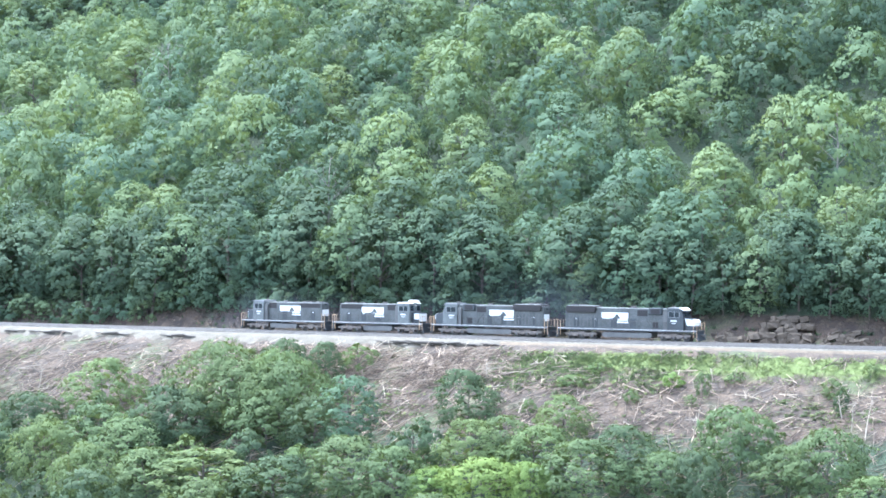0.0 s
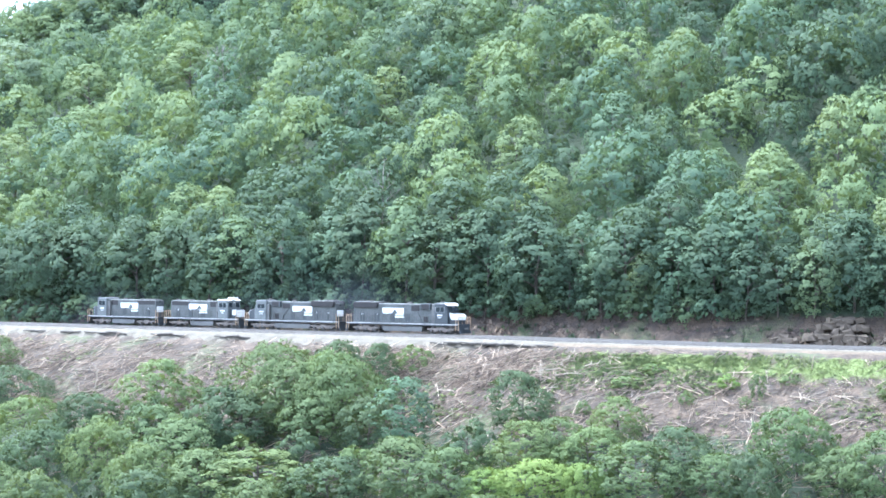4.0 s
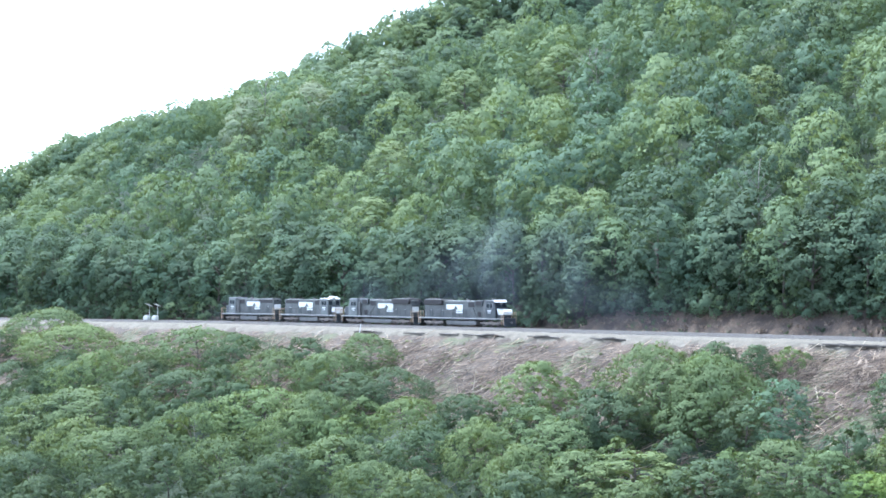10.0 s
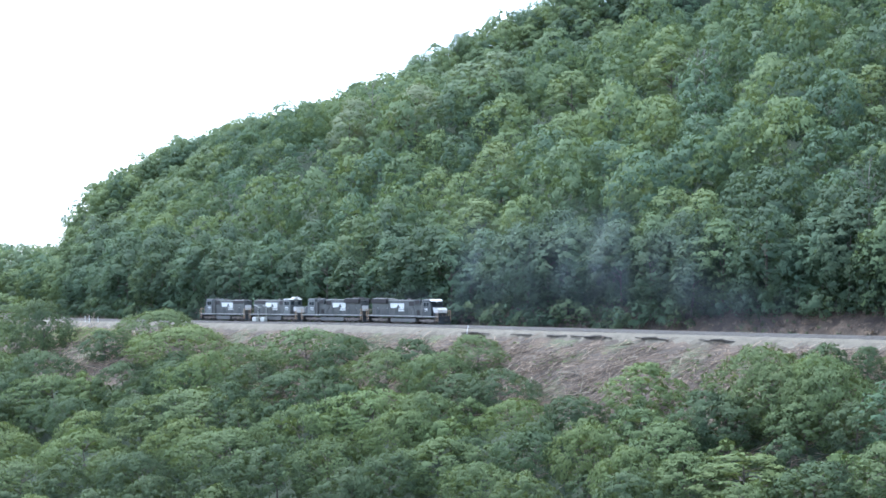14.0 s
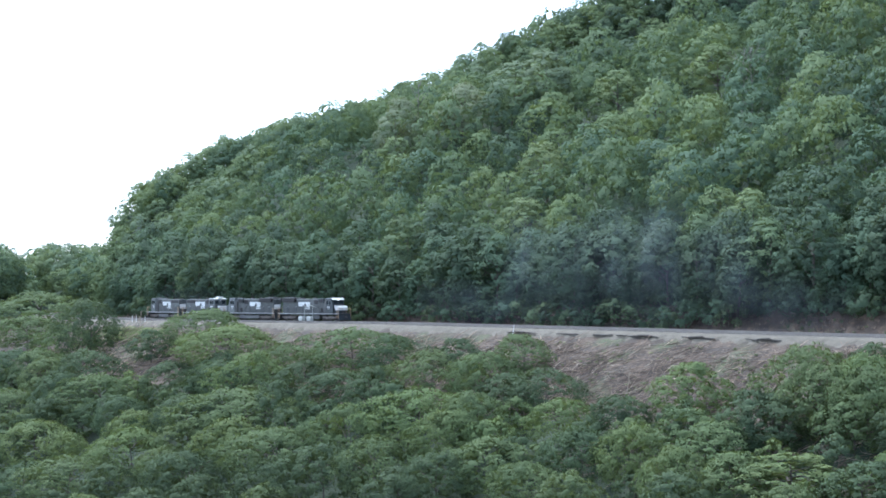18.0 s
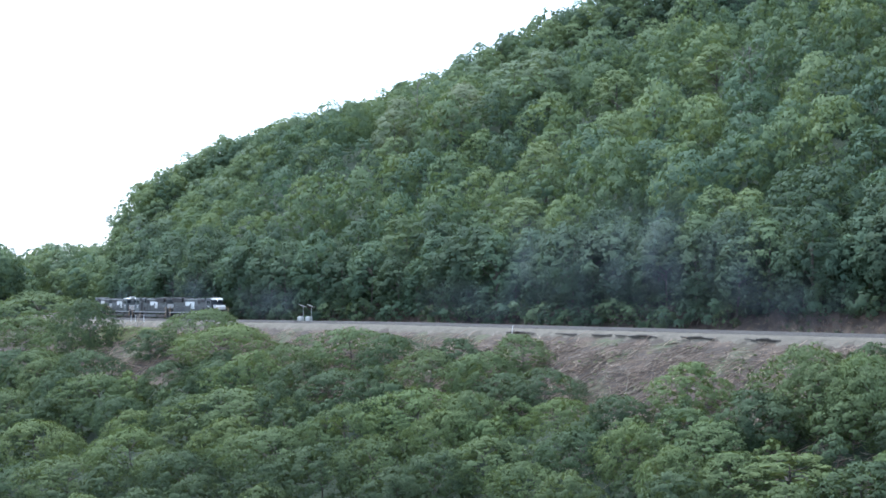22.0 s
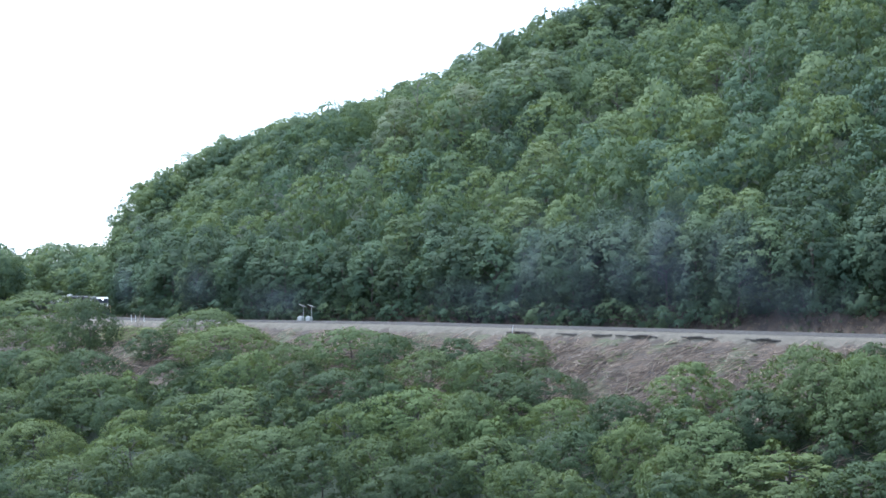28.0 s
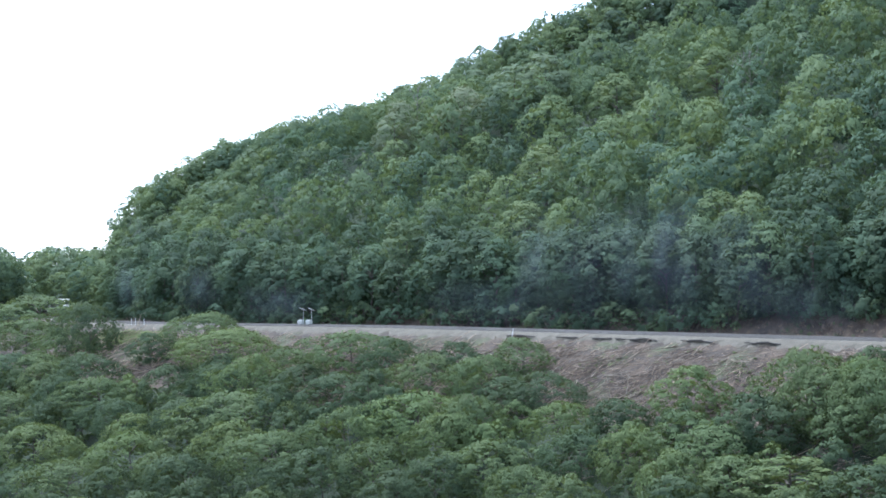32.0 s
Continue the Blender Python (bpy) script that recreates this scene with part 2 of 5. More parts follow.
def tube(points, radius, sides=6, bm=None, end=None):
    """A round bar along points; end: the radius at its tip."""
    bm = bm or bmesh.new()
    pts = [Vector(p) for p in points]
    rings = []
    for i, p in enumerate(pts):
        d = (pts[min(i + 1, len(pts) - 1)] - pts[max(i - 1, 0)]).normalized()
        side = d.orthogonal().normalized()
        other = d.cross(side)
        r = radius if end is None else radius + (end - radius) * i / (len(pts) - 1)
        rings.append([bm.verts.new(p + r * (math.cos(k * 2 * math.pi / sides) * side + math.sin(k * 2 * math.pi / sides) * other)) for k in range(sides)])
    for a, b in zip(rings, rings[1:]):
        for k in range(sides):
            bm.faces.new((a[k], a[(k + 1) % sides], b[(k + 1) % sides], b[k]))
    bm.faces.new(list(reversed(rings[0]))), bm.faces.new(rings[-1])
    return bm


# ---------------------------------------------------------------- the line of the railway
BENDS = [-0.00399, -0.00279, -0.00147, 0.00054, -0.00024, 0.0002, -0.00029, -0.00317, -0.0058, 0.001, 0.008]   # one every 40 m from the start
STEP, S0, S1 = 1.0, -110.0, 620.0
line_s = np.arange(S0, S1, STEP)
bend = np.interp(line_s, np.arange(11) * 40.0, BENDS)
zero = int(-S0 / STEP)
heading = np.concatenate([[0], np.cumsum(bend * STEP)[:-1]])
heading += 2.4937 - heading[zero]
line_x = np.concatenate([[0], np.cumsum(np.cos(heading))[:-1]]) * STEP
line_y = np.concatenate([[0], np.cumsum(np.sin(heading))[:-1]]) * STEP
line_x += 127.76 - line_x[zero]
line_y += 263.07 - line_y[zero]


line_z = np.interp(line_s, [-20, 60, 200, 330], [-0.4, 0.0, 0.0, -1.0])


def at(s, side=0.0, up=0.0):
    """A place on the line, side metres towards the hill."""
    x, y, h = np.interp(s, line_s, line_x), np.interp(s, line_s, line_y), np.interp(s, line_s, heading)
    return Vector((x + side * math.sin(h), y - side * math.cos(h), up + np.interp(s, line_s, line_z)))


def line_heading(s):
    return float(np.interp(s, line_s, heading))


def beside(x, y):
    """For arrays of places: how far along the line, and how far from it (towards the hill: positive)."""
    x, y = np.atleast_1d(np.asarray(x, float)), np.atleast_1d(np.asarray(y, float))
    s, o = np.empty(len(x)), np.empty(len(x))
    lx, ly, lh, ls = line_x[::2], line_y[::2], heading[::2], line_s[::2]
    for a in range(0, len(x), 4000):
        b = slice(a, a + 4000)
        dx, dy = x[b, None] - lx, y[b, None] - ly
        d2 = dx * dx + dy * dy
        i = d2.argmin(1)
        k = np.arange(len(i))
        o[b] = np.sqrt(d2[k, i]) * np.sign(dx[k, i] * np.sin(lh[i]) - dy[k, i] * np.cos(lh[i]))
        s[b] = ls[i]
    return s, o


# ---------------------------------------------------------------- ground
def fade(v, lo, hi):
    t = np.clip((v - lo) / (hi - lo), 0, 1)
    return t * t * (3 - 2 * t)


def wave(x, y):
    """A smooth unevenness about one metre high."""
    return (np.sin(x * 0.11 + 1.3) * np.cos(y * 0.083) + 0.6 * np.sin(x * 0.23 + y * 0.19) + 0.4 * np.sin(x * 0.41 - y * 0.37 + 2)
            + 0.25 * np.sin(x * 0.83 + y * 0.71))


SPUR = radians(-9.1)


def ground_z(x, y):
    x, y = np.atleast_1d(np.asarray(x, float)), np.atleast_1d(np.asarray(y, float))
    s, o = beside(x, y)
    w = -o
    # valley side
    low = -0.6 - (1.15 - 1.0 * fade(-s, -60, -35)) * fade(w, 10.3, 13.0) - np.maximum(0, w - 13) * 0.5
    low = np.maximum(low, -42 + 0.02 * w) + 0.45 * wave(x, y) * fade(w, 13, 22)
    # the knoll on which the tripod stands
    r = np.hypot(x, y)
    knoll = 7.7 - 0.22 * r
    low = np.maximum(low, knoll)
    # hill side
    rise = 0.62 + 0.05 * np.sin(s * 0.021) + 0.2 * fade(s, 260, 330)
    high = -0.7 - 0.5 * fade(o, 4.5, 6.0) + 2.6 * fade(o, 6.4, 9.5) + np.maximum(0, o - 9) * rise
    crest = 40 + 40 * fade(-s, -320, -150)
    high = np.where(high > crest, crest + (high - crest) * 0.3, high) + 0.7 * wave(x * 0.7, y * 0.7) * fade(o, 9, 25)
    z = np.where(o > 0, high, low) + np.interp(s, line_s, line_z)
    # the spur behind, which falls off towards the west, and the low wooded ground beyond it
    u = x * math.cos(SPUR) - y * math.sin(SPUR)
    z = np.where((r > 545) & (u < 4), np.minimum(z, 3.5 + 4 * fade(u, -2, 4) + 0.5 * wave(x, y)), z)
    spur = fade(r, 562 - 30 * fade(u, 40, 100), 602) * fade(u, 6.3, 10.8) * (14 + 5.5 * fade(-u, -80, -25) + 1.6 * fade(u, 20, 90) + 1.4 * fade(u, 90, 120) + 0.46 * np.maximum(u, 0) + 4 * fade(u, 2, 14) * fade(-u, -90, -30)) - 2
    beyond = np.where(u < 14, -40 + 43.5 * fade(r, 515, 580), -99)
    z = np.where(r > 500, np.maximum(z, np.maximum(np.where(o > 8, spur, -99), np.where(np.abs(o) > 14, beyond, -99))), z)
    back = fade(r, 634, 705)
    return z * (1 - back) - 8 * back


def ground_at(x, y):
    return float(ground_z([x], [y])[0])


def grass_cover(s, o):
    """Where grass grows: a strip on the slope beside the start of the line, a patch by the white posts, tufts behind the track."""
    w = -o
    strip = fade(-s, -44, -24) * fade(w, 13.4, 14.6) * fade(-w, -21.5, -15.5)
    patch = fade(s, 262, 272) * fade(-s, -300, -285) * fade(w, 12, 14) * fade(-w, -20, -16)
    bank = 0.3 * fade(o, 5.5, 7) * fade(-o, -10, -8) * (0.5 + 0.5 * np.sin(s * 0.13))
    return np.clip(0.8 * strip + 1.0 * patch + bank, 0, 1)


def build_ground():
    gx = np.concatenate([[-4000, -2500, -1500, -900, -600, -420, -300], np.arange(-240, 260, 2.5), [280, 320, 380, 460, 600, 900, 1500, 2500, 4000]])
    gy = np.concatenate([[-4000, -2000, -900, -400, -150, -60], np.arange(-20, 200, 10), np.arange(200, 690, 2.5), [705, 730, 760, 850, 1000, 1300, 1800, 2600, 4000]])
    xx, yy = np.meshgrid(gx, gy)
    zz = ground_z(xx.ravel(), yy.ravel())
    verts = np.stack([xx.ravel(), yy.ravel(), zz], 1).tolist()
    nx, ny = len(gx), len(gy)
    faces = [(j * nx + i, j * nx + i + 1, (j + 1) * nx + i + 1, (j + 1) * nx + i) for j in range(ny - 1) for i in range(nx - 1)]
    me = mesh_object("ground", verts, faces, [SOIL], smooth=True)
    s, o = beside(xx.ravel(), yy.ravel())
    for name, cover in (("undergrowth", np.maximum(np.maximum(fade(o, 10, 15), fade(-o, 26, 40) * 0.9), fade(s, 372, 380) * fade(np.abs(o), 7, 9))), ("grassy", grass_cover(s, o))):
        me.attributes.new(name, "FLOAT", "POINT").data.foreach_set("value", cover.astype(np.float32))
    tagged(new("ground", me), "cut-over grey-brown valley side and wooded hill slope", "ground", kind="structure")


build_ground()


def sweep(name, profile, s0, s1, step, mat, jitter=0.0):
    """A profile of (side, up) drawn along the line."""
    stations = np.arange(s0, s1 + 0.01, step)
    rnd = random.Random(4)
    verts = []
    for s in stations:
        ragged = jitter * 4 * (math.sin(s * 0.9) * math.sin(s * 0.23 + 1) + 0.6 * math.sin(s * 2.1))
        for a, b in profile:
            out = ragged * max(0.0, -10.6 - a) * 0.6
            verts.append(tuple(at(s, a - out + rnd.uniform(-jitter, jitter), b + rnd.uniform(-jitter, jitter) * 0.3)))
    n = len(profile)
    faces = [(i * n + k, i * n + k + 1, (i + 1) * n + k + 1, (i + 1) * n + k) for i in range(len(stations) - 1) for k in range(n - 1)]
    return new(name, mesh_object(name, verts, faces, [mat]))


TRACKS = (0.0, -4.3, -8.6)
bed_profile = [(5.2, -0.9), (3.4, -0.24), (1.6, -0.19), (-1.6, -0.2), (-2.2, -0.24), (-4.3, -0.2), (-6.4, -0.24), (-8.6, -0.2), (-10.4, -0.24), (-11.0, -0.55), (-11.8, -1.15),
               (-12.4, -1.65), (-13.4, -2.9)]
tagged(sweep("track_bed", bed_profile, -100, 420, 1.5, BALLAST, 0.07), "pale grey crushed-stone ballast bed with sloping shoulder", "ballast", kind="structure")
dirt_profile = [(-10.7, -0.37), (-11.0, -0.51), (-11.8, -1.11), (-12.4, -1.61), (-13.4, -2.86)]
tagged(sweep("dirt_shoulder", dirt_profile, -100, 44, 1.5, DIRT, 0.05), "brown dirt spread over the ballast shoulder", "dirt", kind="structure")
rail_profile = [(-0.07, -0.19), (-0.02, -0.15), (-0.035, -0.02), (-0.03, 0), (0.03, 0), (0.035, -0.02), (0.02, -0.15), (0.07, -0.19)]
for side in TRACKS:
    for gauge in (-0.755, 0.755):
        tagged(sweep("rail", [(side + gauge + a, b) for a, b in rail_profile], -100, 420, 4.0, RAIL), "steel running rail spiked to wooden ties", "rail", group="running rails", kind="structure")


def build_ties():
    verts, faces = [], []
    rnd = random.Random(9)
    for side in TRACKS:
        for s in np.arange(-60, 380, 0.75):
            c, h = at(s + rnd.uniform(-0.05, 0.05), side), line_heading(s)
            t, nrm = Vector((math.cos(h), math.sin(h), 0)), Vector((math.sin(h), -math.cos(h), 0))
            k = len(verts)
            for dz in (-0.34, -0.165):
                for a, b in ((-1, -1), (1, -1), (1, 1), (-1, 1)):
                    verts.append(tuple(c + t * a * 0.115 + nrm * b * 1.3 + Vector((0, 0, dz))))
            faces += [(k + 4, k + 5, k + 6, k + 7), (k, k + 1, k + 5, k + 4), (k + 1, k + 2, k + 6, k + 5), (k + 2, k + 3, k + 7, k + 6), (k + 3, k, k + 4, k + 7)]
    tagged(new("railway_ties", mesh_object("railway_ties", verts, faces, [TIE])), "dark weathered wooden ties under the rails", "ties", kind="stuff")


build_ties()


# ---------------------------------------------------------------- trees
def leaf_sprays(rng, centres, normals, size):
    """Pointed, drooping leaf sprays, one triangle each, at centres: they hang outwards round their clump, overlapping like feathers."""
    n = len(centres)
    nm = normals * np.array([1, 1, 0.25])
    nm /= np.linalg.norm(nm, axis=1, keepdims=True) + 1e-9
    nm += rng.normal(size=(n, 3)) * 0.2 + np.array([0, 0, 0.22])
    nm /= np.linalg.norm(nm, axis=1, keepdims=True)
    d = rng.normal(size=(n, 3)) * np.array([1, 1, 0.7])
    d[:, 2] += 0.15
    d -= nm * (d * nm).sum(1, keepdims=True)
    d /= np.linalg.norm(d, axis=1, keepdims=True) + 1e-9
    e = np.cross(nm, d)
    d = d + nm * rng.uniform(0.0, 0.35, (n, 1))
    d /= np.linalg.norm(d, axis=1, keepdims=True)
    ln = size * rng.uniform(0.7, 1.5, (n, 1))
    wd = ln * rng.uniform(0.26, 0.42, (n, 1))
    return np.stack([centres - d * ln * 0.42 + e * wd, centres - d * ln * 0.42 - e * wd, centres + d * ln * 0.58], 1).reshape(-1, 3)


def crown_profile(shape, u):
    """Half-width of a crown at the height u, from 0 at its foot to 1 at its top."""
    if shape == "tall":
        return math.sin(math.pi * min(1, 0.12 + 0.83 * u)) ** 0.6
    if shape == "spread":
        return (0.8 + 0.3 * u) * math.sqrt(max(0.015, 1 - max(0, u - 0.15) ** 2 / 0.74))
    return (0.8 + 0.28 * math.sin(math.pi * u)) * math.sqrt(max(0.02, 1 - max(0, u - 0.25) ** 2 / 0.57))


def crown_verts(seed, width, height, base, clumps, leaves, size, shape="round", tuft=0.145):
    """The leaves of one crown, in flattened domes at the ends of its boughs: uneven, with dark gaps below each dome. Returns corners
    and their normals, which lean with the dome and the crown, so that a bough shades as one soft mass."""
    rng = np.random.default_rng(seed)
    cents, soft = [], []
    r, spread = width / 2, tuft * (9 / width) ** 0.6
    lean = rng.normal(size=2) * 0.05 * width
    tall = height - base
    # a few main boughs swell the outline unevenly
    boughs = [(rng.uniform(0, 6.28), rng.uniform(0.25, 0.95), rng.uniform(0.1, 0.3)) for _ in range(6)]
    for k in range(clumps):
        a, u = k * 2.39996 + rng.uniform(-0.5, 0.5), (k + rng.uniform(0, 1)) / clumps
        swell = 1 + sum(g * max(0, math.cos(a - b)) ** 3 * math.exp(-((u - c) / 0.25) ** 2) for b, c, g in boughs) - 0.12
        rad = r * crown_profile(shape, u) * swell * (1 - 0.3 * rng.uniform(0, 1) ** 2.0)
        c = np.array([rad * math.cos(a) + lean[0] * u, rad * math.sin(a) + lean[1] * u, base + tall * (0.03 + 0.9 * u)])
        rc = width * spread * rng.choice((0.5, 0.7, 0.9, 1.15, 1.45))
        n = int(leaves * (rc / width / spread) ** 1.7)
        dirs = rng.normal(size=(n, 3)) + np.array([math.cos(a) * 0.6, math.sin(a) * 0.6, 0.75]) * 1.5
        dirs /= np.linalg.norm(dirs, axis=1, keepdims=True)
        # a ragged dome: sub-tufts lift the leaves unevenly
        uneven = 0.12 * (np.sin(dirs[:, 0] * 9 + k) * np.sin(dirs[:, 1] * 9 + 2 * k) + np.sin(dirs[:, 2] * 11 + k))
        p = c + dirs * rc * (rng.uniform(0.8, 1.0, (n, 1)) + uneven[:, None]) * np.array([1, 1, 0.85])
        cents.append(p)
        dome = p - np.array([lean[0] * u, lean[1] * u, base + tall * 0.35])
        dome /= np.linalg.norm(dome * np.array([1, 1, 0.8]), axis=1, keepdims=True)
        mixed = dirs * (0.85 if tuft > 0.1 else 1.1) + dome * 0.9 + rng.normal(size=(n, 3)) * (0.07 if tuft > 0.1 else 0.22)
        soft.append(mixed / np.linalg.norm(mixed, axis=1, keepdims=True))
    cents, soft = np.concatenate(cents), np.concatenate(soft)
    return leaf_sprays(rng, cents, soft, size), np.repeat(soft, 3, axis=0)


def trunk_mesh(seed, height, base, width):
    rnd = random.Random(seed)
    bm = bmesh.new()
    wob = [Vector((rnd.uniform(-0.2, 0.2), rnd.uniform(-0.2, 0.2), 0)) for _ in range(4)]
    top = height * 0.8
    pts = [Vector((0, 0, -0.6)), Vector((0, 0, base * 0.6)) + wob[0], Vector((0, 0, base + (top - base) * 0.4)) + wob[1] * 2, Vector((0, 0, top)) + wob[2] * 2]
    rad = 0.017 * height + 0.03
    tube(pts, rad, 7, bm, end=0.04)
    for k in range(7):
        f = rnd.uniform(0.25, 0.85)
        z = base * 0.55 + (top - base * 0.55) * f
        a = rnd.uniform(0, 6.283)
        ln = width * 0.5 * rnd.uniform(0.6, 0.95) * (1.1 - 0.5 * f)
        p0 = Vector((wob[1].x, wob[1].y, z))
        mid = p0 + Vector((math.cos(a) * ln * 0.5, math.sin(a) * ln * 0.5, ln * 0.35))
        tube([p0, mid, p0 + Vector((math.cos(a + 0.2) * ln, math.sin(a + 0.2) * ln, ln * rnd.uniform(0.5, 0.8)))], rad * 0.42, 5, bm, end=0.025)
    me = bpy.data.meshes.new("trunk")
    bm.to_mesh(me)
    bm.free()
    me.materials.append(BARK)
    return me


# kind: crown width, height, height of the lowest leaves, clumps, leaves a clump, size of a spray, shape
FORE = {"broad": (13.5, 9.6, 0.5, 265, 27, 0.33, "round"),
        "round": (8.0, 9.5, 0.4, 160, 32, 0.31, "round"), "spread": (10.5, 8.5, 0.9, 165, 34, 0.33, "spread"), "tall": (5.5, 12.0, 0.5, 120, 28, 0.31, "tall"),
        "bush": (5.0, 4.6, 0.2, 35, 59, 0.27, "round")}
crown_store = {}


def crown_mesh(kind, variant, leaf):
    """One shared mesh for each kind of crown, variant and foliage."""
    key = (kind, variant, leaf)
    if key not in crown_store:
        w, h, b, c, n, size, shape = FORE[kind]
        leaves, soft = crown_verts(hash_of(kind) + variant * 17, w, h, b, c, n, size, shape, 0.135 if kind in ("edge", "hedge") else 0.092)
        crown_store[key] = (loose_mesh("crown", leaves, [LEAF[leaf]], normals=soft),
                            trunk_store(kind, variant))
    return crown_store[key]


trunks = {}


def hash_of(word):
    return sum((i + 3) * ord(ch) for i, ch in enumerate(word)) % 1000


def trunk_store(kind, variant):
    if (kind, variant) not in trunks:
        w, h, b = FORE[kind][:3]
        trunks[kind, variant] = trunk_mesh(hash_of(kind) + variant, h, b, w)
    return trunks[kind, variant]


LOOK = ["mid-green", "dark green", "fresh light green", "blue-green", "bright yellow-green", "pale greyish-green", "mid-green", "dark green", "fresh light green", "pale silvery-green"]
FORM = {"broad": "broad domed broadleaf tree", "round": "round-crowned broadleaf tree", "spread": "broad spreading broadleaf tree", "tall": "slender upright broadleaf tree", "bush": "leafy shrub"}


def tree(x, y, kind, variant, leaf, width, height, turn, where, group):
    """A tree of that crown width and height on the ground at x, y."""
    if kind in ("round", "spread") and width > 10.8:
        kind = "broad"
    crown, trunk = crown_mesh(kind, variant, leaf)
    w, h = FORE[kind][:2]
    shrub = kind in ("bush", "hedge")
    root = new("shrub" if shrub else "tree")
    root.matrix_world = Matrix.Translation((x, y, ground_at(x, y))) @ Matrix.Rotation(turn, 4, "Z") @ Matrix.Diagonal((width / w, width / w, height / h, 1))
    tagged(root, LOOK[leaf] + " " + FORM[kind] + " " + where, "shrub" if shrub else "tree", group)
    for name, me in (("trunk", trunk), ("crown", crown)):
        ob = new(name, me)
        ob.parent = root
    return root


SLOPE_TREES = []   # x, y, form, foliage, crown width, height
SLOPE_TREES += [
    (109.3, 216.5, 'round', 2, 7, 6),
    (122.8, 243.8, 'bush', 2, 2.2, 2.2),
    (116.1, 238.2, 'bush', 1, 1.7, 3),
    (117.2, 242.4, 'bush', 2, 2.6, 2.6),
    (107.1, 222.9, 'spread', 0, 10.4, 8),
    (103.7, 226.9, 'round', 0, 7.2, 6),
    (101.3, 233.5, 'spread', 0, 10.7, 8),
    (108.5, 252.9, 'bush', 0, 2.2, 1.5),
    (103.4, 251, 'bush', 0, 1.9, 3.2),
    (94.3, 229.4, 'spread', 1, 7.2, 7),
    (101.3, 249.7, 'bush', 0, 1.6, 1.6),
    (101.4, 256.2, 'bush', 4, 2.9, 1.8),
    (91.2, 233.8, 'round', 0, 6.6, 6),
    (95.5, 255, 'bush', 2, 1.9, 1.8),
    (89.4, 239.9, 'round', 3, 8.1, 7),
    (94.8, 265.6, 'bush', 2, 3, 1.5),
]
SLOPE_TREES += [
    (83.4, 238.3, 'round', 0, 10, 8),
    (90.4, 264, 'bush', 2, 3.7, 1.6),
    (85.4, 253, 'round', 2, 6.3, 6),
    (79.7, 245.9, 'round', 2, 8.2, 7),
    (77.6, 240.8, 'spread', 4, 6, 5.5),
    (83.8, 261.4, 'bush', 2, 1.9, 1.9),
    (77.6, 253.1, 'round', 0, 7, 6),
    (72.7, 245, 'spread', 4, 10.1, 6),
    (73.7, 251.7, 'round', 2, 8.3, 7),
    (76.5, 264.1, 'round', 3, 8, 8),
    (67.4, 249, 'spread', 4, 6.8, 5),
    (64, 252.2, 'round', 0, 8.9, 8),
    (68.4, 291.1, 'bush', 2, 4.7, 4),
    (60.2, 258.3, 'round', 0, 10.5, 8),
    (62.4, 269.9, 'tall', 3, 7.3, 11),
    (63.7, 290.6, 'round', 1, 4.7, 6),
]
SLOPE_TREES += [
    (58.7, 273.3, 'round', 1, 7.4, 8),
    (57.2, 286.1, 'round', 2, 11.5, 9.5),
    (58.2, 293.5, 'round', 1, 7.1, 8),
    (56, 282.5, 'round', 0, 12.9, 10),
    (51, 262.1, 'round', 3, 10.5, 8),
    (53.3, 280, 'round', 0, 9, 8),
    (50.8, 288.6, 'round', 0, 10.8, 10),
    (50.1, 292.7, 'round', 0, 14.1, 11),
    (43, 271.6, 'tall', 2, 11.6, 8),
    (44, 288.2, 'round', 1, 10, 8),
    (41.6, 290, 'round', 1, 9.3, 9),
    (36.8, 276.8, 'round', 0, 9.6, 8),
    (36, 286.2, 'round', 0, 10.6, 9),
    (35.5, 309.2, 'round', 2, 10.6, 9),
    (33.8, 294.8, 'round', 0, 10.2, 8),
    (30.4, 282.9, 'round', 2, 11.2, 9),
]
SLOPE_TREES += [
    (25.9, 295.9, 'round', 2, 10.9, 9),
    (26.3, 312.9, 'spread', 1, 9.9, 6),
    (19.6, 303.1, 'round', 1, 12, 8),
    (16.9, 317.6, 'spread', 2, 10.9, 7),
    (15.9, 333.1, 'spread', 1, 13.2, 7),
    (12, 296.3, 'round', 0, 11.7, 8),
    (13, 350.5, 'round', 0, 9.2, 7),
    (9.4, 338.1, 'round', 3, 9.8, 7),
    (7.1, 344.7, 'round', 0, 12.7, 9),
    (6.1, 309.9, 'round', 0, 10.6, 9),
    (5, 328, 'round', 0, 12.1, 9),
    (2.9, 359.5, 'round', 1, 8.5, 7),
    (0.8, 326.5, 'round', 2, 12.9, 9),
    (-1.2, 313, 'round', 1, 11.5, 8),
    (-1.9, 356.7, 'round', 0, 14.1, 8),
    (-4.3, 339.5, 'spread', 2, 17.9, 9),
]
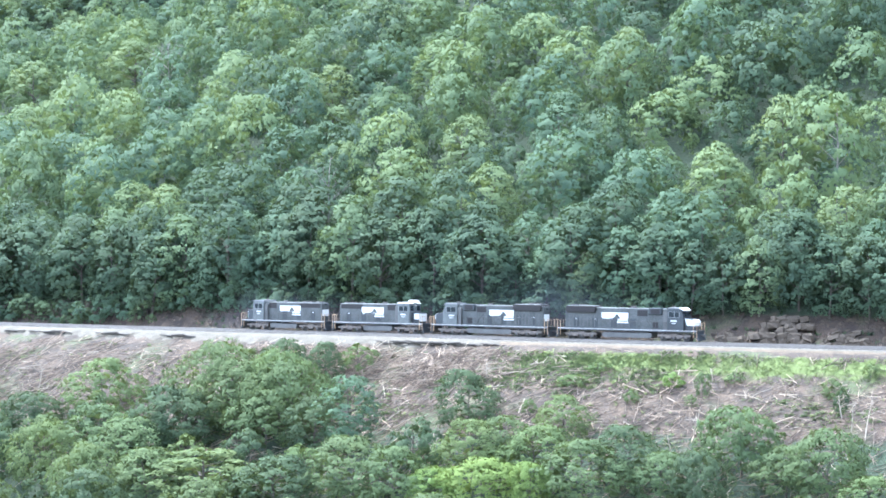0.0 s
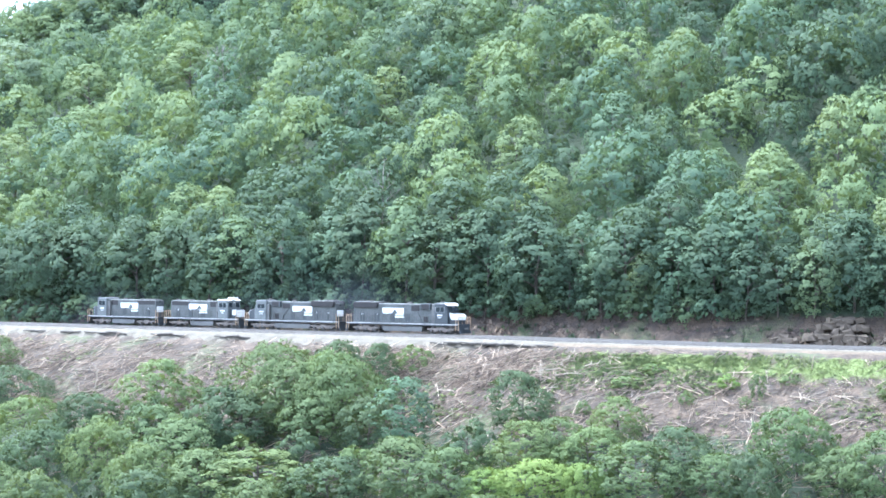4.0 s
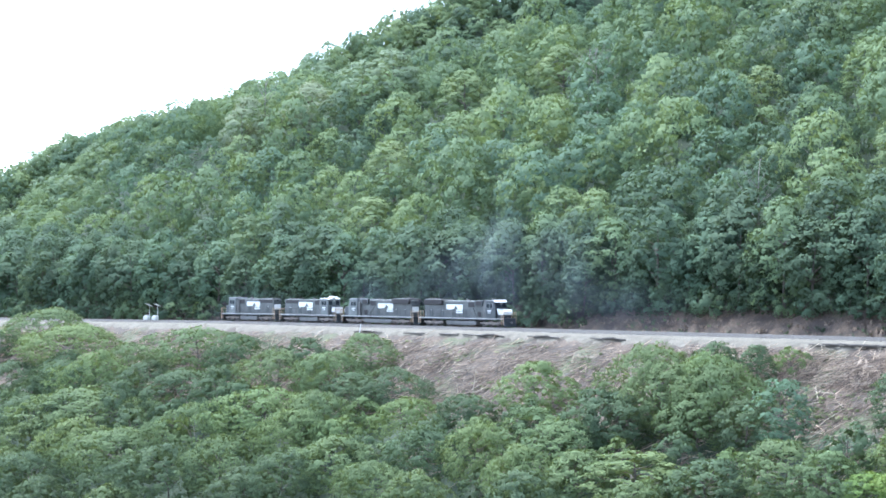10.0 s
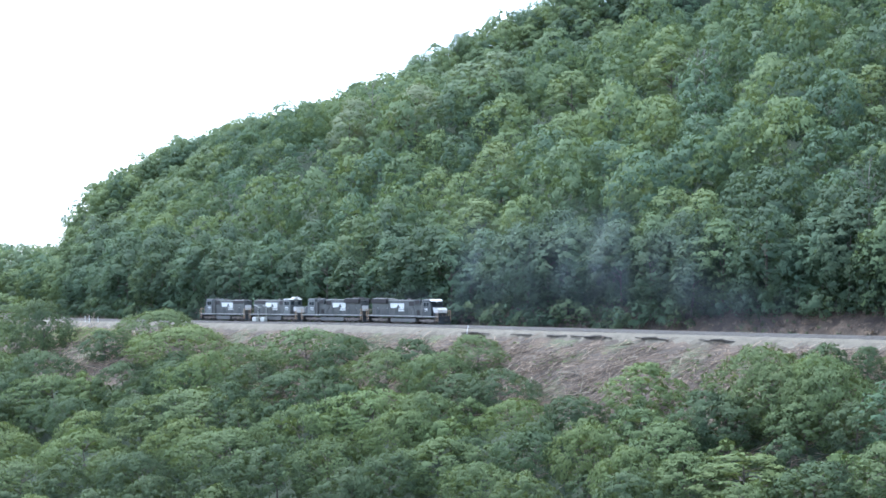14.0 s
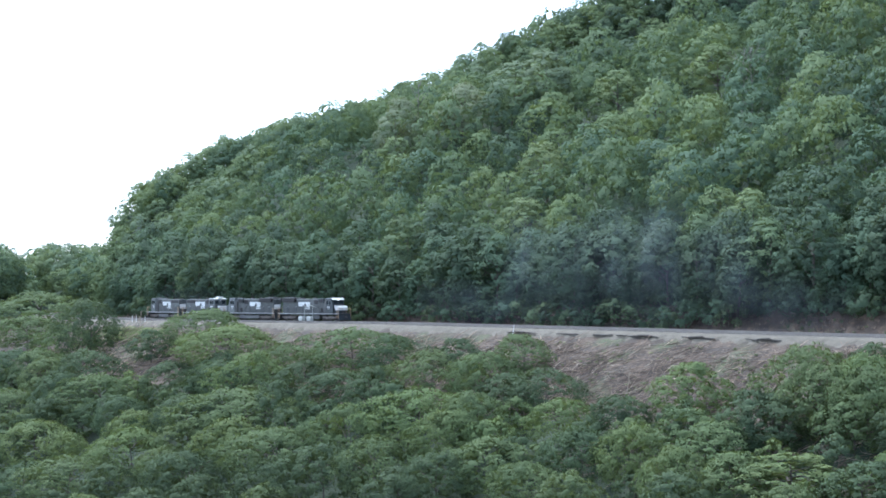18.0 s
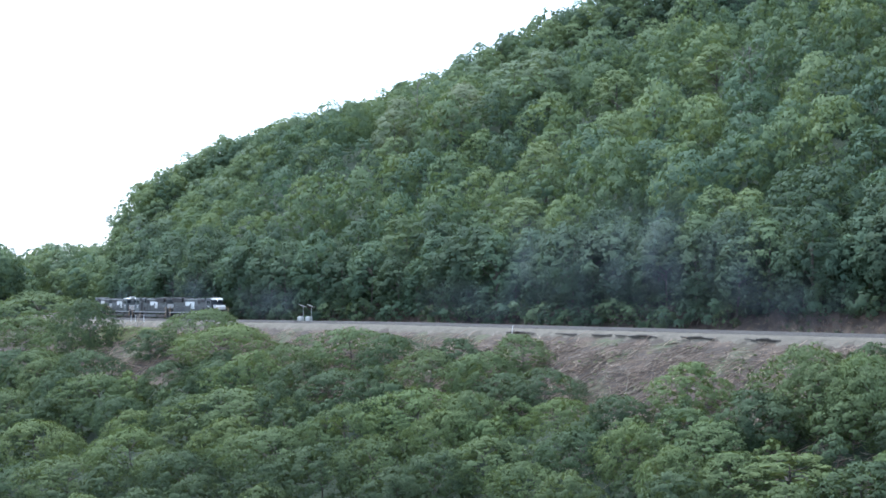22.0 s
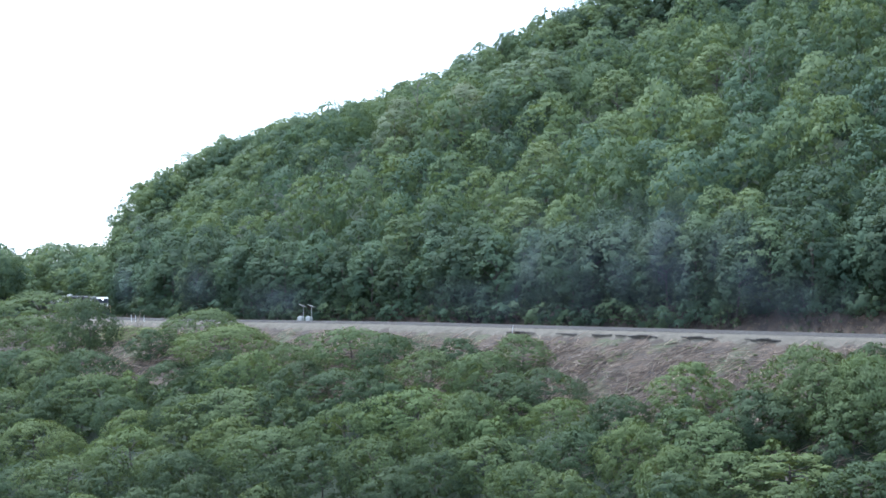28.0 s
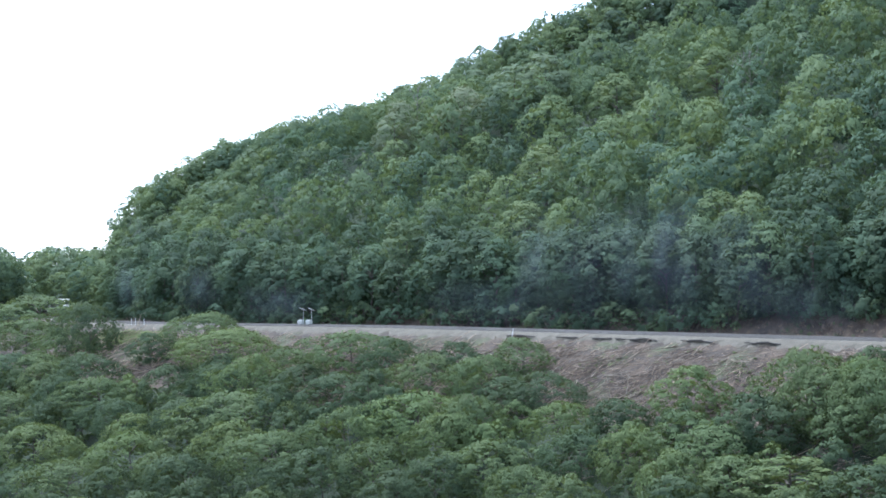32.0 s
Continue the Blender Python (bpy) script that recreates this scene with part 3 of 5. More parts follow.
SLOPE_TREES += [
    (-6.9, 315.4, 'round', 3, 9.1, 7),
    (-9.3, 373.1, 'round', 1, 11.8, 8),
    (-10.7, 325.6, 'spread', 0, 12.9, 9),
    (-16.8, 384.4, 'spread', 0, 18.2, 8),
    (-17.9, 363.6, 'spread', 3, 15.3, 8.5),
    (-18.7, 330.5, 'round', 1, 14.8, 9),
    (-24.4, 380.2, 'spread', 1, 12, 7),
    (-29.4, 393.7, 'round', 0, 11.4, 7),
    (-27, 343.9, 'round', 0, 18.2, 9),
    (-34.6, 371.6, 'spread', 0, 22.6, 9),
    (-41.4, 412.4, 'spread', 2, 20.7, 8.5),
    (-48.1, 431.6, 'spread', 0, 17.1, 8),
    (-41.9, 350.8, 'spread', 1, 13.9, 9),
    (-45.7, 382.3, 'round', 1, 14.2, 8),
    (-51.8, 406.2, 'spread', 1, 11.9, 8),
    (-54.2, 371.6, 'spread', 2, 15.8, 9),
]
SLOPE_TREES += [
    (-66.4, 413.2, 'spread', 0, 16.5, 9),
    (-76.0, 461, 'round', 1, 13.5, 12.0),
    (-59.5, 437, 'round', 1, 8.4, 6.8),
    (-70.5, 429.5, 'spread', 1, 14.9, 9),
    (-64.2, 370, 'spread', 0, 17.8, 9),
    (-81.2, 465, 'round', 0, 13.7, 8),
    (-96.4, 513.3, 'spread', 0, 27.5, 9.7),
    (-75.6, 397.9, 'spread', 2, 16, 9),
    (-95.8, 492.8, 'spread', 0, 17.2, 8),
    (-74.1, 378.6, 'spread', 1, 16.2, 9),
    (-92, 457.8, 'spread', 1, 18.4, 9),
    (-86.4, 426.8, 'spread', 0, 17.2, 9),
]

rnd = random.Random(31)
VALLEY = {0: 6, 1: 7, 2: 8, 3: 7}   # warmer greens below the line; the hill's greens hold the blue of haze
for x, y, kind, leaf, width, height in SLOPE_TREES:
    where = "on the cut-over slope" if kind == "bush" else "below the railway"
    tree(x, y, kind, rnd.randrange(3), 3 if kind == "tall" and leaf == 3 else VALLEY.get(leaf, leaf), width, height, rnd.uniform(0, 6.28), where, "trees below the railway")


def crowded(x, y, placed, gap):
    return any((x - a) ** 2 + (y - b) ** 2 < gap * gap for a, b in placed)


def fill_slope():
    """The canopy lower down the valley side, between the trees set out above."""
    placed = [(r[0], r[1]) for r in SLOPE_TREES if r[2] != "bush"]
    gen = random.Random(77)
    verts, soft, index = [], [], []
    low = [crown_verts(260 + k, 10.5, 10.0, 2.0, 120, 27, 0.4, tuft=0.095) for k in range(3)]
    count = 0
    for _ in range(6000):
        s, w = gen.uniform(-40, 330), gen.uniform(27, 80)
        # the open slope reaches further down beside the start of the line
        edge = float(np.interp(s, [-40, 20, 60, 100, 140, 200, 250, 330], [58, 50, 42, 40, 33, 32, 36, 40]))
        if w < edge or w > (80 if s > 115 else 62):
            continue
        p = at(s, -w)
        if crowded(p.x, p.y, placed, 9.6 if w < 54 else 8.6):
            continue
        placed.append((p.x, p.y))
        kind = gen.choice(("broad", "broad", "broad", "round", "spread", "tall"))
        size = gen.uniform(0.78, 1.12)
        if w > 54:
            # the lowest trees, of which only the tops come into view, are one wood
            v, nv = low[gen.randrange(3)]
            a = gen.uniform(0, 6.28)
            c, sn = math.cos(a), math.sin(a)
            verts.append(np.stack([(v[:, 0] * c - v[:, 1] * sn) * size + p.x, (v[:, 0] * sn + v[:, 1] * c) * size + p.y, v[:, 2] * size * 0.9 + ground_at(p.x, p.y)], 1))
            soft.append(np.stack([nv[:, 0] * c - nv[:, 1] * sn, nv[:, 0] * sn + nv[:, 1] * c, nv[:, 2]], 1))
            index.append(np.full(len(v) // 3, gen.choice((0, 0, 0, 1, 1, 2)), dtype=np.int32))
            continue
        shape = (kind, gen.randrange(3), gen.choice((6, 6, 6, 7, 8, 7, 7)), FORE[kind][0] * size, FORE[kind][1] * size * gen.uniform(0.8, 1.2), gen.uniform(0, 6.28))
        if math.hypot(p.x + 58.4, p.y - 420) > 5:   # a gap of bare ground shows here
            tree(p.x, p.y, *shape, "below the railway", "trees below the railway")
        count += 1
        if count > 125:
            break
    count = 0
    for _ in range(3000):
        s, w = gen.uniform(20, 320), gen.uniform(40, 54)
        p = at(s, -w)
        if count > 70 or crowded(p.x, p.y, placed, 6.0):
            continue
        placed.append((p.x, p.y))
        count += 1
        size = gen.uniform(1.0, 1.5)
        tree(p.x, p.y, "bush", gen.randrange(3), gen.choice((6, 6, 7, 7, 8)), 5 * size, 4.6 * size, gen.uniform(0, 6.28), "between trees below the railway", "trees below the railway")
    me = loose_mesh("valley_woods", np.concatenate(verts), LEAF[6:9], np.concatenate(index), normals=np.concatenate(soft))
    tagged(new("valley_woods", me), "dense locust woods lower down the valley side", "woods", kind="stuff")


fill_slope()

# ---------------------------------------------------------------- wooded hill
FORE["edge"] = (7.5, 14.0, 0.2, 100, 33, 0.44, "round")
FORE["wood"] = (10.8, 13.2, 0.6, 78, 28, 0.52, "round")
FORE["hedge"] = (4.6, 4.2, 0.0, 18, 64, 0.36, "round")
FORM["hedge"] = "dense leafy shrub"
FORM["edge"] = "tall leafy broadleaf tree"
FORE["lone"] = (7.0, 12.5, 8.6, 15, 60, 0.4, "spread")
FORM["lone"] = "thin-stemmed open-crowned tree"


HILL_TREES = [   # x, y, foliage, crown width
    (16.6, 515.0, 5, 12.9),
    (24.6, 513.5, 5, 12.5),
    (4.9, 513.0, 9, 12.0),
    (-11.4, 516.0, 9, 10.0),
    (21.8, 455.7, 2, 10.8),
    (53.6, 372.9, 2, 8.9),
    (38.9, 481.4, 2, 10.2),
    (45.3, 456.8, 2, 9.7),
    (16.3, 423.9, 2, 10),
    (49.2, 384.6, 2, 8.2),
    (34.6, 453.2, 2, 9.6),
    (99.8, 348.2, 2, 8.6),
    (104.6, 382.5, 2, 9.4),
    (87.6, 394.9, 2, 8.5),
    (129.9, 350.4, 2, 8.9),
    (113.6, 338.5, 3, 8.5),
    (140.4, 308, 2, 8),
    (128.2, 303.5, 2, 9.5),
    (59.8, 467.9, 2, 9.9),
    (97.9, 325.1, 2, 8),
    (68.3, 345.1, 3, 8.3),
    (138.1, 281.4, 2, 8.2),
]
BARE_TREES = [(63.6, 442.5, 11.2), (76.4, 348.7, 8.6), (144.5, 298.6, 9.1), (87.9, 349.4, 6.8), (-6.6, 519.5, 9.8), (62.1, 447.7, 10.1)]   # x, y, height



def fill_hill():
    """A first rank of trees along the foot of the hill, each a thing; the woods behind them as one."""
    gen = random.Random(5)
    placed, verts, soft, index = [], [], [], []
    w, h, b, c, n, size, shape = FORE["wood"]
    wood = [crown_verts(200 + k, w, h, b, c, n, size, shape, 0.14) for k in range(6)]
    crest = [crown_verts(240 + k, 7.6, 9.6, 0.0, 50, 40, 0.46, shape) for k in range(4)]
    thin = [crown_verts(220 + k, w, h, b, c - 6, int(n * 0.72), size * 1.13, shape, 0.14) for k in range(6)]
    count = 0
    for lane, gap in ((10.5, 4.6), (15.0, 5.0)):
        s = -45.0
        while s < 372:
            s += gap * gen.uniform(0.85, 1.3)
            p = at(s, lane + (1.5 if s < 125 else 0) + gen.uniform(-1.2, 2.2))
            placed.append((p.x, p.y))
            size = gen.uniform(0.68, 1.32)
            # mostly dark foliage, in place of the deep shade at the hill's foot
            tree(p.x, p.y, "edge", gen.randrange(4), gen.choice((1, 1, 1, 1, 3, 3, 0)), 7.5 * size, 14 * size * gen.uniform(0.8, 1.0), gen.uniform(0, 6.28),
                 "below the wooded hill", "trees along the railway")
    s = -45.0
    while s < 370:
        s += gen.uniform(2.6, 4.6)
        p = at(s, (7.7 if s > 125 else 10.6) + gen.uniform(-0.5, 0.8))
        if s < 24 and s > -12:
            continue
        size = gen.uniform(0.6, 1.15)
        tree(p.x, p.y, "hedge", gen.randrange(3), gen.choice((0, 1, 1, 3)), 4.6 * size, 4.2 * size, gen.uniform(0, 6.28), "above the ditch beside the railway", "shrubs along the railway")
    for x, y, leaf, width in HILL_TREES:
        placed.append((x, y))
        tree(x, y, "edge", gen.randrange(4), leaf, width, (15.5 if leaf in (5, 9) else 13.5) * gen.uniform(0.95, 1.05), gen.uniform(0, 6.28), "on the wooded hill", "trees on the hill")
    # on the crest: one open crown on a bare stem, and two slim spires
    for x, y, kind, width, height in ((29.9, 598.0, "lone", 5.6, 11.6), (45.0, 596.5, "tall", 4.5, 10.0), (16.5, 598.0, "tall", 3.6, 12.0), (18.6, 599.0, "tall", 3.4, 11.0), (-11.7, 598.5, "tall", 6.5, 12.0)):
        placed.append((x, y))
        tree(x, y, kind, 1, 0, width, height, 1.0, "on the crest of the hill", "trees on the hill")
    cells = {}
    for a, b in placed:
        cells.setdefault((int(a // 10), int(b // 10)), []).append((a, b))
    tries = np.random.default_rng(8)
    xs, ys = tries.uniform(-150, 290, 60000), tries.uniform(270, 660, 60000)
    ss, oo = beside(xs, ys)
    zz = ground_z(xs, ys)
    turn = np.degrees(np.arctan2(xs, ys))
    low = [crown_verts(280 + k, 7.0, 6.5, 0.0, 22, 28, 0.56, shape) for k in range(3)]
    # the tall trees first, then the understorey in the gaps between their crowns
    for x, y, s, o, z, az, under in itertools.chain(zip(xs, ys, ss, oo, zz, turn, itertools.repeat(False)), zip(xs, ys, ss, oo, zz, turn, itertools.repeat(True))):
        if az < -12.5 or az > 28 or abs(o) < (17 if s < 375 else 8.5) or z < -12 or (o < 0 and s < 372):
            continue
        if math.degrees(math.atan2(z + 2 - EYE[2], math.hypot(x, y))) > 7.9 or math.hypot(x, y) > (626 if az > -8.6 else 640):
            continue
        steep = math.hypot(x, y) > 560 and -9.2 < az < -8.62 and z > 7   # the end of the spur, under low growth
        if under and math.hypot(x, y) > 560:
            continue
        cx, cy = int(x // 10), int(y // 10)
        near = [q for i in (-1, 0, 1) for j in (-1, 0, 1) for q in cells.get((cx + i, cy + j), ())]
        if crowded(x, y, near, 6.0 if under else 8.5 if math.hypot(x, y) < 400 else 9.2 if math.hypot(x, y) < 572 else 4.0 if math.hypot(x, y) < 610 else 4.6 if az < -8.6 else 5.4):
            continue
        cells.setdefault((cx, cy), []).append((x, y))
        far = math.hypot(x, y)
        v, nv = gen.choice(wood if far < 430 else thin if far < 580 and az > -8 else crest if az > -8.8 else wood)
        size, tall, a = gen.uniform(0.72, 1.32), gen.uniform(0.8, 1.3), gen.uniform(0, 6.28)
        if 505 < far <= 580:
            size, tall = 0.62 + 0.5 * size * 0.5, 0.8 + 0.5 * (tall - 0.8)
        if far > 580:
            size, tall = 0.8 + 0.3 * (size - 0.7) / 0.6, 0.85 + 0.4 * (tall - 0.8)
        if under:
            v, nv = gen.choice(low)
            size, tall = gen.uniform(0.75, 1.15), gen.uniform(0.8, 1.2)
        if steep:
            v, nv = gen.choice(crest)
            size, tall = 0.5, 0.7
        c, sn = math.cos(a) * size, math.sin(a) * size
        verts.append(np.stack([v[:, 0] * c - v[:, 1] * sn + x, v[:, 0] * sn + v[:, 1] * c + y, v[:, 2] * size * tall + z], 1))
        ca, sa = math.cos(a), math.sin(a)
        soft.append(np.stack([nv[:, 0] * ca - nv[:, 1] * sa, nv[:, 0] * sa + nv[:, 1] * ca, nv[:, 2]], 1))
        # the far spur gets lighter greens, for the haze that brightens it
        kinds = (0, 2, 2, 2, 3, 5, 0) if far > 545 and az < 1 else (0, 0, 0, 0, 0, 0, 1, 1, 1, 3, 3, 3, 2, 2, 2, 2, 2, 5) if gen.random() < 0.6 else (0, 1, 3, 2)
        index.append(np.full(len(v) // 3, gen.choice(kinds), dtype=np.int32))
        count += 1
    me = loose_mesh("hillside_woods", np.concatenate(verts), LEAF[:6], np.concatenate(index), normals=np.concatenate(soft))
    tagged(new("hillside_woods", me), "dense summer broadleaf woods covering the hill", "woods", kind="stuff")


fill_hill()


# ---------------------------------------------------------------- the cut-over slope: brush, grass, logs
def open_slope(gen, s0, s1, w0, w1):
    s, w = gen.uniform(s0, s1), gen.uniform(w0, w1)
    p = at(s, -w)
    return s, w, p


def stick_verts(p, q, r):
    """A thin three-sided stick from p to q, as loose quads."""
    d = (q - p).normalized()
    a = d.orthogonal().normalized() * r
    b = d.cross(a)
    ring = [a, -0.5 * a + 0.87 * b, -0.5 * a - 0.87 * b]
    out = []
    for k in range(3):
        u, v = ring[k], ring[(k + 1) % 3]
        out += [p + u, p + v, q + v * 0.5, q + u * 0.5]
    return out


def brush_heap(s0, s1, w0, w1, count, seed, label, mats=(None,), heap=0.5, long=(0.8, 3.6), thick_wood=1.0, woods=(0, 0, 1, 1, 1, 1, 0, 0, 0, 0, 0, 0, 1, 1, 2)):
    """Felled tops and dead boughs left lying, mostly down the slope, thicker in drifts."""
    gen = random.Random(seed)
    verts, index = [], []
    made = 0
    while made < count:
        s, w, p = open_slope(gen, s0, s1, w0, w1)
        thick = 0.5 + 0.5 * math.sin(s * 0.31 + w * 0.2 + seed) * math.cos(w * 0.45 - s * 0.12)
        if gen.random() > 0.25 + 0.75 * thick or (s < 48 and w < 24 and gen.random() < 1.6 * grass_cover(np.array([s]), np.array([-w]))[0]):
            continue
        made += 1
        h = line_heading(s) + gen.choice((gen.gauss(1.57, 0.55), gen.uniform(0, 6.28), gen.gauss(0.6, 0.3)))
        ln = gen.uniform(*long)
        lift = heap * thick * gen.random()
        g0 = ground_here(p.x, p.y) + lift
        q = p + Vector((math.cos(h) * ln, math.sin(h) * ln, 0))
        g1 = ground_here(q.x, q.y) + lift + gen.uniform(-0.1, 0.45) * ln * 0.4
        a, b = Vector((p.x, p.y, g0)), Vector((q.x, q.y, max(g1, ground_here(q.x, q.y) - 0.05)))
        r = gen.uniform(0.01, 0.034) * (1 + 0.22 * ln) * thick_wood
        verts += stick_verts(a, b, r)
        m = gen.choice(woods)
        index += [m] * 3
        for _ in range(gen.randrange(3)):
            f = gen.uniform(0.3, 0.9)
            c = a.lerp(b, f)
            e = c + Vector((gen.uniform(-0.7, 0.7), gen.uniform(-0.7, 0.7), gen.uniform(0.0, 0.7)))
            verts += stick_verts(c, e, r * 0.5)
            index += [m] * 3
    me = loose_mesh("brush", [tuple(v) for v in verts], [DEAD, GREYWOOD, PALE], index, 4)
    tagged(new("brush", me), label, "brush", kind="stuff")


GREYWOOD = material("grey_dead_wood", (0.118, 0.085, 0.062), 0.9, vary=0.4, scale=1.0, island=0.5)
grid_x, grid_y = np.arange(-130, 190, 2.0), np.arange(225, 540, 2.0)
grid_z = ground_z(*[g.ravel() for g in np.meshgrid(grid_x, grid_y)]).reshape(len(grid_y), len(grid_x))


def ground_here(x, y):
    """Height of the ground, read from a grid for speed."""
    i = min(max((x - grid_x[0]) / 2, 0), len(grid_x) - 2.001)
    j = min(max((y - grid_y[0]) / 2, 0), len(grid_y) - 2.001)
    a, b = int(i), int(j)
    u, v = i - a, j - b
    return float((grid_z[b, a] * (1 - u) + grid_z[b, a + 1] * u) * (1 - v) + (grid_z[b + 1, a] * (1 - u) + grid_z[b + 1, a + 1] * u) * v)


brush_heap(-45, 110, 13.5, 48, 5200, 1, "grey-brown felled branches and brush on the slope", thick_wood=1.45)
brush_heap(110, 200, 13.5, 36, 3000, 2, "heaped dead branches and brush below the ballast", heap=0.9, thick_wood=1.5)
brush_heap(200, 300, 13.5, 30, 2000, 3, "scattered dead branches among the slope trees", heap=0.8, thick_wood=1.8)
brush_heap(38, 84, 14, 23, 2600, 4, "tangled heap of dead branches below the ballast", heap=1.5, long=(0.5, 2.6), thick_wood=1.4)
brush_heap(-45, 112, 16, 48, 2200, 5, "long bleached boughs lying among the brush", heap=1.2, long=(0.6, 2.3), thick_wood=1.35, woods=(0, 0, 0, 0, 2, 1, 1, 1))
brush_heap(112, 200, 15, 36, 700, 6, "long bleached boughs lying among the brush", heap=1.2, long=(0.6, 2.6), thick_wood=1.5, woods=(0, 0, 0, 0, 2, 1, 1, 1))
brush_heap(58, 82, 14, 22, 1500, 7, "heap of long dead boughs below the ballast", heap=1.9, long=(0.6, 2.6), thick_wood=1.4, woods=(0, 0, 2, 1, 1, 1))


def tuft_field(name, label, count, seed, pick, size, mats, blades=7, tall=0.5):
    """Low tufts of blades or leaves where pick(s, w) allows."""
    rng = np.random.default_rng(seed)
    gen = random.Random(seed)
    verts, index = [], []
    made = 0
    while made < count:
        s, w, p = open_slope(gen, *size)
        if gen.random() > pick(s, w):
            continue
        made += 1
        z = ground_here(p.x, p.y)
        big = gen.uniform(0.6, 1.5)
        m = gen.randrange(len(mats))
        for _ in range(blades):
            a = gen.uniform(0, 6.283)
            r0 = gen.uniform(0, 0.35) * big
            b = Vector((p.x + math.cos(a) * r0, p.y + math.sin(a) * r0, z - 0.05))
            ln = tall * big * gen.uniform(0.5, 1.2)
            tip = b + Vector((math.cos(a) * ln * gen.uniform(0.2, 0.9), math.sin(a) * ln * gen.uniform(0.2, 0.9), ln))
            sd = Vector((-math.sin(a), math.cos(a), 0)) * ln * 0.28
            verts += [tuple(b + sd), tuple(b - sd), tuple(tip)]
            index.append(m)
    # blades show their upper side towards the valley
    tri = np.array(verts).reshape(-1, 3, 3)
    face = np.cross(tri[:, 1] - tri[:, 0], tri[:, 2] - tri[:, 0])
    away = (face * np.array([-0.3, -1.0, 0.4])).sum(1) < 0
    tri[away] = tri[away][:, ::-1]
    verts = tri.reshape(-1, 3)
    up = rng.normal(size=(len(verts), 3)) * 0.25 + np.array([0, 0, 1.0])
    me = loose_mesh(name, verts, mats, index, normals=up / np.linalg.norm(up, axis=1, keepdims=True))
    tagged(new(name, me), label, name.replace("_", " "), kind="stuff")


def strip(s, w):
    return float(grass_cover(np.array([s]), np.array([-w]))[0])


tuft_field("grass", "bright green grass on the top of the slope", 11500, 21, strip, (-60, 300, 12, 26), [GRASS], 6, 0.19)
tuft_field("weeds", "leafy green weeds below the grass strip", 1500, 25,
           lambda s, w: (0.35 + 0.65 * max(0.0, math.sin(s * 0.6 + w) * math.sin(w * 0.9))) * float(fade(s, 12, 22) * fade(-s, -46, -36) * fade(-w, -27, -20)), (8, 48, 14.5, 27), [LEAF[6], LEAF[8], LEAF[6], GRASS], 15, 0.27)
tuft_field("weeds", "patchy green weeds over the cut-over slope", 3200, 22,
           lambda s, w: max(0.0, math.sin(s * 0.17 + 2) * math.sin(w * 0.3 + s * 0.05)) ** 1.5 + 0.04, (-50, 60, 13, 46), [LEAF[8], LEAF[6], GRASS], 12, 0.25)
tuft_field("weeds", "sparse green weeds below the ballast", 2200, 23,
           lambda s, w: max(0.0, math.sin(s * 0.21) * math.sin(w * 0.4)) ** 2 + 0.05, (60, 300, 14, 40), [LEAF[8], LEAF[6], GRASS], 12, 0.27)
tuft_field("bank_weeds", "low weeds along the ditch behind the track", 1500, 24,
           lambda s, w: 0.3 + 0.6 * max(0.0, math.sin(s * 0.13)), (-60, 360, -9.5, -5.8), [LEAF[1], LEAF[0], GREYWOOD, GREYWOOD, DEAD], 8, 0.5)


def snag(x, y, height, turn, seed, label, lean=0.3):
    """A bleached dead stem with a few bare forks."""
    gen = random.Random(seed)
    z = ground_at(x, y)
    ob = tagged(new("dead_snag"), label, "dead tree", "bleached snags")
    ob.matrix_world = Matrix.Translation((x, y, z)) @ Matrix.Rotation(turn, 4, "Z")
    top = Vector((height * lean, 0, height))
    part("stem", tube([(0, 0, -0.3), top * 0.5 + Vector((0.1, 0.1, 0)), top], 0.09, 6, end=0.03), PALE, ob)
    for _ in range(4):
        f = gen.uniform(0.35, 0.9)
        p = top * f
        part("branch", tube([p, p + Vector((gen.uniform(-0.5, 0.5), gen.uniform(-0.5, 0.5), gen.uniform(0.2, 0.5))) * height * 0.35,
                             p + Vector((gen.uniform(-1, 1), gen.uniform(-1, 1), gen.uniform(0.3, 0.9))) * height * 0.4], 0.045, 5, end=0.015), PALE, ob)
    return ob


for k, (x, y, height) in enumerate(((27.8, 328.3, 3.5), (25.8, 330.0, 1.4), (106.4, 254.9, 1.7), (108.6, 254.0, 1.5), (81.9, 273.5, 2.6), (95.3, 239.7, 4.1), (99.4, 244.6, 3.5), (115.5, 230.7, 4.8), (115.8, 237.2, 2.8), (114.7, 232.8, 4.1), (-67.4, 470.5, 3.4), (-66.0, 468.0, 2.4))):
    snag(x, y, height, k * 1.9, 60 + k, "bleached bare dead stem standing in the brush", 0.15 + 0.12 * (k % 4))


GREYBARK = material("grey_bark", (0.15, 0.135, 0.12), 0.9, vary=0.3, scale=1.5)


